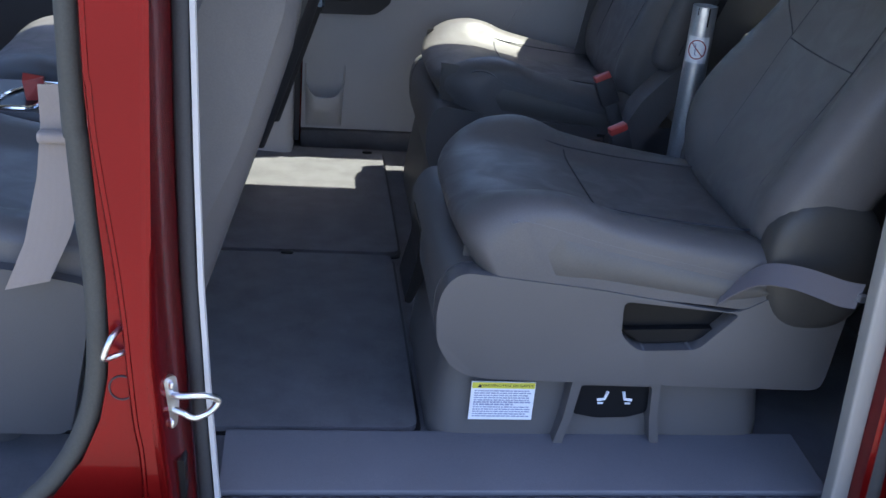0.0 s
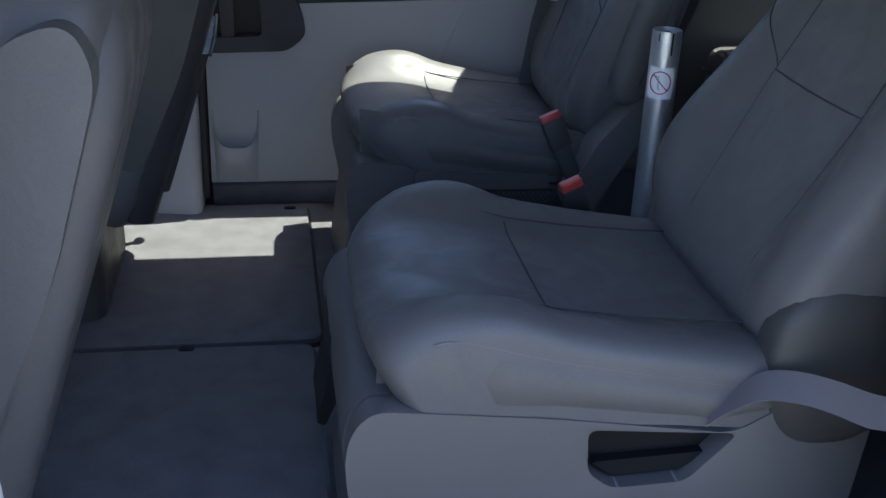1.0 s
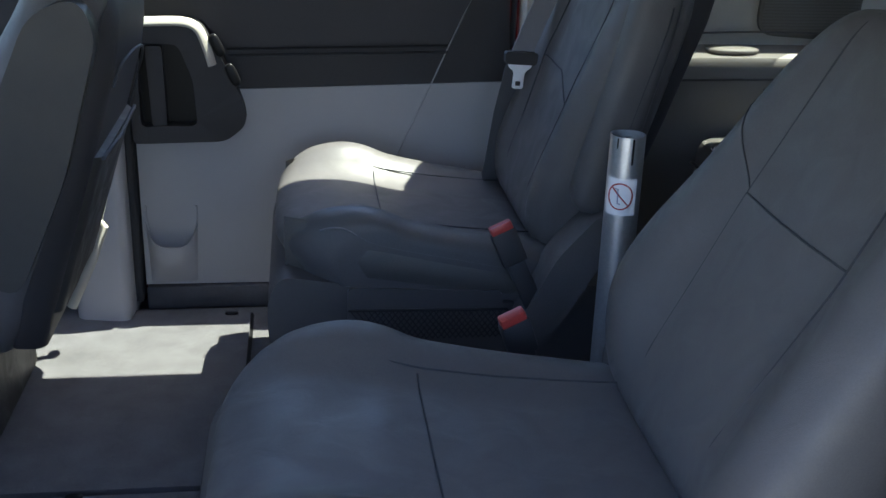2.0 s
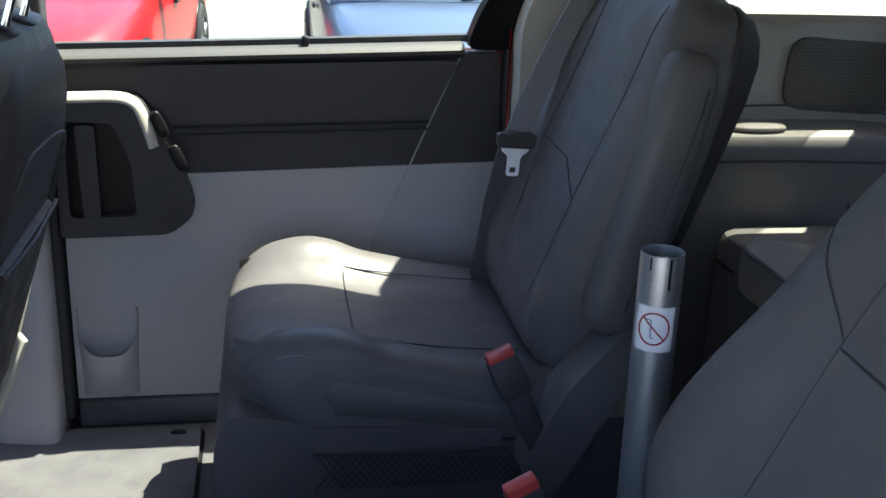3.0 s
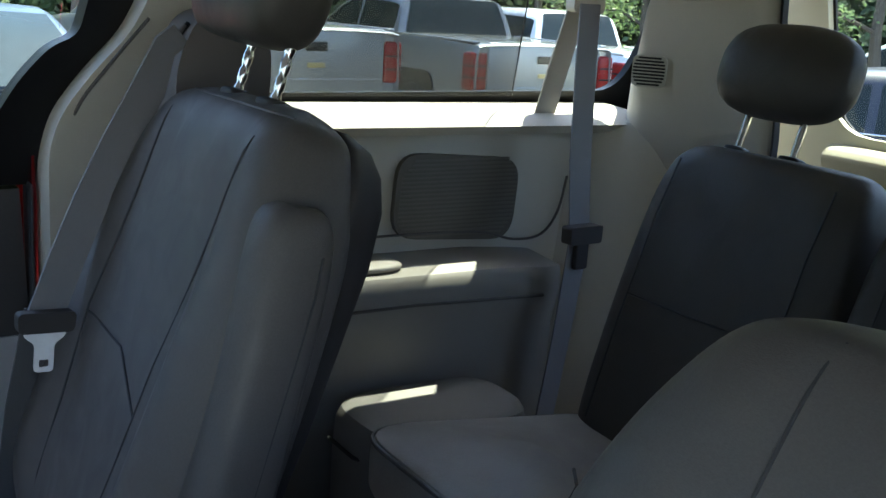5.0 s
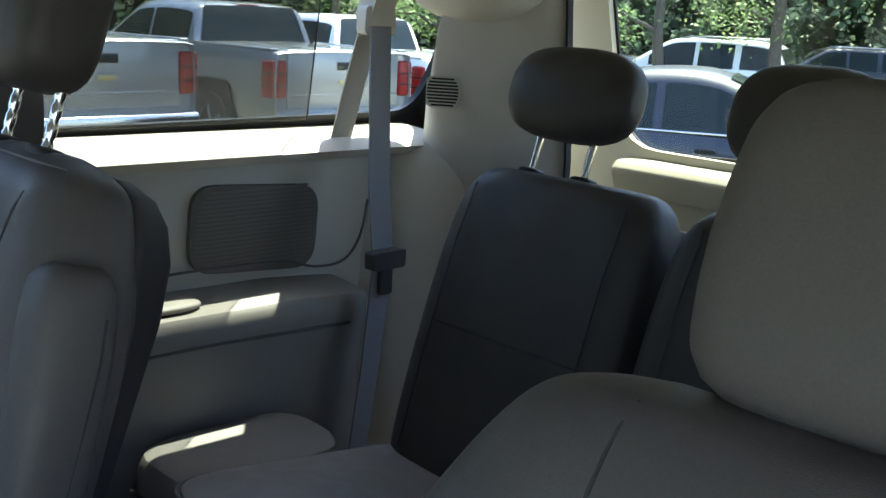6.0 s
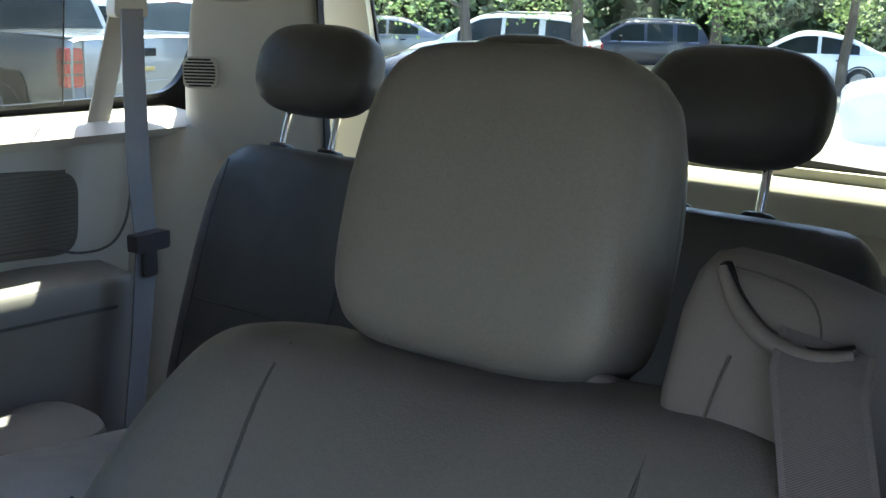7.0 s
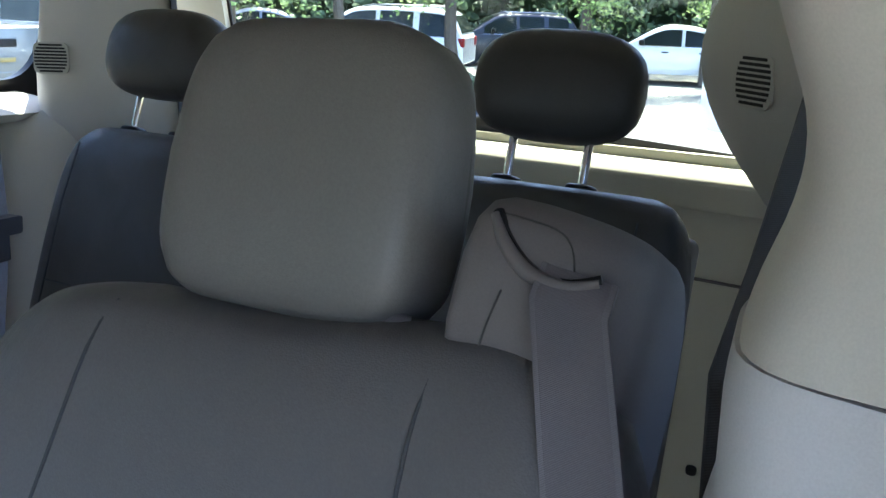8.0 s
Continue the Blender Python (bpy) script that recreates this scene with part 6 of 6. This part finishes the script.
        line = [(-1.85, 0.95), (-1.50, 1.13), (-1.10, 1.31), (-0.70, 1.41), (-0.25, 1.45), (0.10, 1.42), (0.45, 1.28), (0.78, 1.08), (1.05, 0.92)]
        cabin(t, mat, line, 0.83, 0.64, 0.93, ((-1.28, -0.42), (-0.34, 0.62)), (0.98, 0.18), (-1.72, -0.98))
        for s in (-1, 1):
            part("head_lamp", moved(pillow(0.16, 0.14, 0.06), Matrix.Translation((1.95, s * 0.60, 0.66))), CHROME, t, "clear head lamp")
            part("tail_lamp", box(-2.2, -2.02, *sorted((s * 0.55, s * 0.80)), 0.72, 0.88, 0.03, 3), TAIL_RED, t, "red tail lamp")
        wz, wr, wx, wy = 0.32, 0.32, (-1.32, 1.36), 0.82
    for s in (-1, 1):
        part("mirror", moved(pillow(0.07, 0.11, 0.075), Matrix.Translation((0.62, s * 1.00, 1.02 if kind == "sedan" else 1.15))), BLACK, t, "black door mirror")
        for dx in (-0.35, 0.55):
            part("door_handle", moved(pillow(0.09, 0.015, 0.02, "x"), Matrix.Translation((dx - 0.5, s * 0.905, 0.80))), BLACK if kind == "sedan" else mat, t)
        for x in wx:
            wheel(t, x, s * wy, wz, wr, 0.21, s)
            if kind != "pickup":
                part("wheel_gap", sweep([(x + (wr + 0.035) * math.cos(q), s * 0.888, wz + (wr + 0.035) * math.sin(q)) for q in np.linspace(-0.1, 3.24, 17)], 0.022, 6), BLACK, t, "dark gap over the wheel")
    if "wipers" in extras:
        for y0, y1 in ((-0.55, 0.05), (0.10, 0.62)):
            part("wiper", sweep([(1.03, y0, 0.955), (0.93, (y0 + y1) / 2, 1.02), (0.88, y1, 1.055)], 0.012, 8), BLACK, t)
    if "sticker" in extras:
        part("window_sticker", moved(box(-0.10, 0.10, -0.002, 0.002, -0.05, 0.05, 0.0), pose(-0.72, -0.800, 1.12, 21, 0, 0)), LABEL_BLUE, t, "pale blue sales sheet in the window")
    z = lot_z(at[0], at[1])
    t.matrix_world = Matrix.Translation((at[0], at[1], z)) @ Matrix.Rotation(radians(heading), 4, "Z") @ Matrix.Diagonal((size, size, size, 1))
    return t


car("pickup_truck", "silver pickup truck with red tail lamps parked outside", SILVER_CAR, (8.22, 12.9), 90, "pickup")
car("pickup_truck", "silver pickup truck with a chrome bumper in the next stall", SILVER_CAR, (4.87, 12.45), 95, "pickup")
car("pickup_truck", "white pickup truck parked beyond the silver ones", WHITE_CAR, (10.75, 13.6), 94, "pickup")
car("parked_car", "bright red hatchback parked on the lot", RED_CAR, (-1.08, 8.1), -94)
car("parked_car", "pale blue sedan facing the van with parked wipers", BLUE_CAR, (1.75, 8.2), -90, extras=("wipers",))
car("parked_car", "dark navy sedan with a sales sheet in its window", NAVY_CAR, (9.13, 5.70), -60, extras=("sticker",))
car("parked_car", "white sport utility car parked behind the navy one", WHITE_CAR, (22.3, 15.0), 110, "suv")
car("parked_car", "silver sedan with red tail lamps under the trees", SILVER_CAR, (25.2, 21.6), 124)
car("parked_car", "black sport utility car parked under the trees", NAVY_CAR, (29.1, 15.1), 128, "suv", size=0.9)
car("parked_car", "white car standing in glaring sun across the lot", WHITE_CAR, (27.0, 9.4), 110)
car("pickup_truck", "white truck with its panes left out to imitate sun glare", WHITE_CAR, (14.25, 1.55), 108, "pickup", size=0.9, extras=("closed",))


# ---- trees behind the lot ----
def tree(at, height, spread, mat, leaves, seed, label):
    rng = random.Random(seed)
    t = thing("tree", label, "tree", "trees along the lot")
    x0, y0 = at
    z0 = lot_z(x0, y0)
    path = [(x0 + 0.12 * math.sin(k * 1.7 + seed), y0 + 0.12 * math.cos(k * 1.3 + seed), z0 - 0.1 + height * 0.9 * k / 7) for k in range(8)]
    bm = sweep(path, [0.16 * height / 8 * (1 - 0.11 * k) for k in range(8)], 9)
    tips = []
    for k in range(11):
        f = rng.uniform(0.46, 0.95) if k else 0.3
        a, r = rng.uniform(0, 6.28), spread * rng.uniform(0.4, 0.9) * (1.1 - 0.5 * f)
        s = Vector(path[min(7, int(f * 7))])
        e = s + Vector((math.cos(a) * r, math.sin(a) * r, rng.uniform(0.15, 0.6) * r))
        join(bm, sweep([s, (s + e) / 2 + Vector((0, 0, 0.1 * r)), e], [0.05, 0.035, 0.012], 6))
        tips += [(s + e) / 2, e]
    part("trunk", bm, BARK, t)
    verts, faces = [], []
    for k in range(leaves):
        c = tips[rng.randrange(len(tips))] + Vector((rng.gauss(0, 0.28), rng.gauss(0, 0.28), rng.gauss(0, 0.24))) * spread * 0.45
        s = rng.uniform(0.028, 0.075)
        u = Vector((rng.gauss(0, 1), rng.gauss(0, 1), rng.gauss(0, 1))).normalized()
        v = u.orthogonal().normalized()
        i = len(verts)
        verts += [c + u * s, c + v * s * 0.55, c - u * s, c - v * s * 0.55]
        faces.append((i, i + 1, i + 2, i + 3))
    me = bpy.data.meshes.new("crown")
    me.from_pydata([tuple(v) for v in verts], [], faces)
    me.materials.append(mat)
    ob = new("crown", me)
    ob.parent = t
    return t


rng = random.Random(11)
SPOTS = [(36.7, 24.0), (30.8, 25.0), (23.7, 24.5), (17.5, 27.0), (42.5, 27.0), (48.0, 26.0), (53.5, 28.0), (60.0, 27.0), (68.0, 29.0), (77.0, 28.0), (87.0, 30.0), (11.0, 28.0)]
for k, (a, d) in enumerate(SPOTS):
    a = radians(a)
    tree((0.68 + math.cos(a) * d, math.sin(a) * d), rng.uniform(6.5, 8.5), rng.uniform(2.4, 3.2), LEAF, 9500, 40 + k, "young leafy tree with sunlit green crown behind the lot")


def woods_leaves(rng, count, near, far, size, verts, faces):
    for k in range(count):
        a = radians(rng.uniform(-8, 104))
        d = rng.uniform(near, far)
        top = 12 + 3 * math.sin(a * 23) + 2 * math.sin(a * 57)
        c = Vector((math.cos(a) * d, math.sin(a) * d, 0))
        c.z = lot_z(c.x, c.y) + top * rng.random() ** 0.8
        # leaves gather in clumps with shade between
        if math.sin(a * 160 + c.z * 0.9) + math.sin(c.z * 2.3 + a * 71) + math.sin(a * 310 - c.z * 1.7) < rng.uniform(-1.6, 0.9):
            continue
        s = rng.uniform(*size)
        u = Vector((rng.gauss(0, 1), rng.gauss(0, 1), rng.gauss(0, 1))).normalized()
        v = u.orthogonal().normalized()
        i = len(verts)
        verts += [c + u * s, c + v * s * 0.6, c - u * s, c - v * s * 0.6]
        faces.append((i, i + 1, i + 2, i + 3))


def build_woods():
    """Dense wood far behind the lot: leaves before a closed lumpy mass of foliage."""
    rng = random.Random(5)
    verts, faces = [], []
    woods_leaves(rng, 150000, 34, 42, (0.09, 0.24), verts, faces)
    n, rows = 150, 14
    base = len(verts)
    for i in range(n + 1):
        a = radians(-30 + 160 * i / n)
        top = 14 + 3 * math.sin(a * 23) + 2 * math.sin(a * 57)
        for j in range(rows + 1):
            d = 43 + 1.2 * math.sin(i * 1.7 + j * 2.1) + rng.uniform(-0.6, 0.6) + 2.5 * (j / rows) ** 3
            x, y = math.cos(a) * d, math.sin(a) * d
            verts.append(Vector((x, y, lot_z(x, y) - 0.3 + top * j / rows)))
    for i in range(n):
        for j in range(rows):
            q = base + i * (rows + 1) + j
            faces.append((q, q + rows + 1, q + rows + 2, q + 1))
    me = bpy.data.meshes.new("woods")
    me.from_pydata([tuple(v) for v in verts], [], faces)
    me.materials.append(LEAF_DARK)
    tagged(new("woods", me), "dense dark green woods behind the parking lot", "woods", kind="stuff")


build_woods()
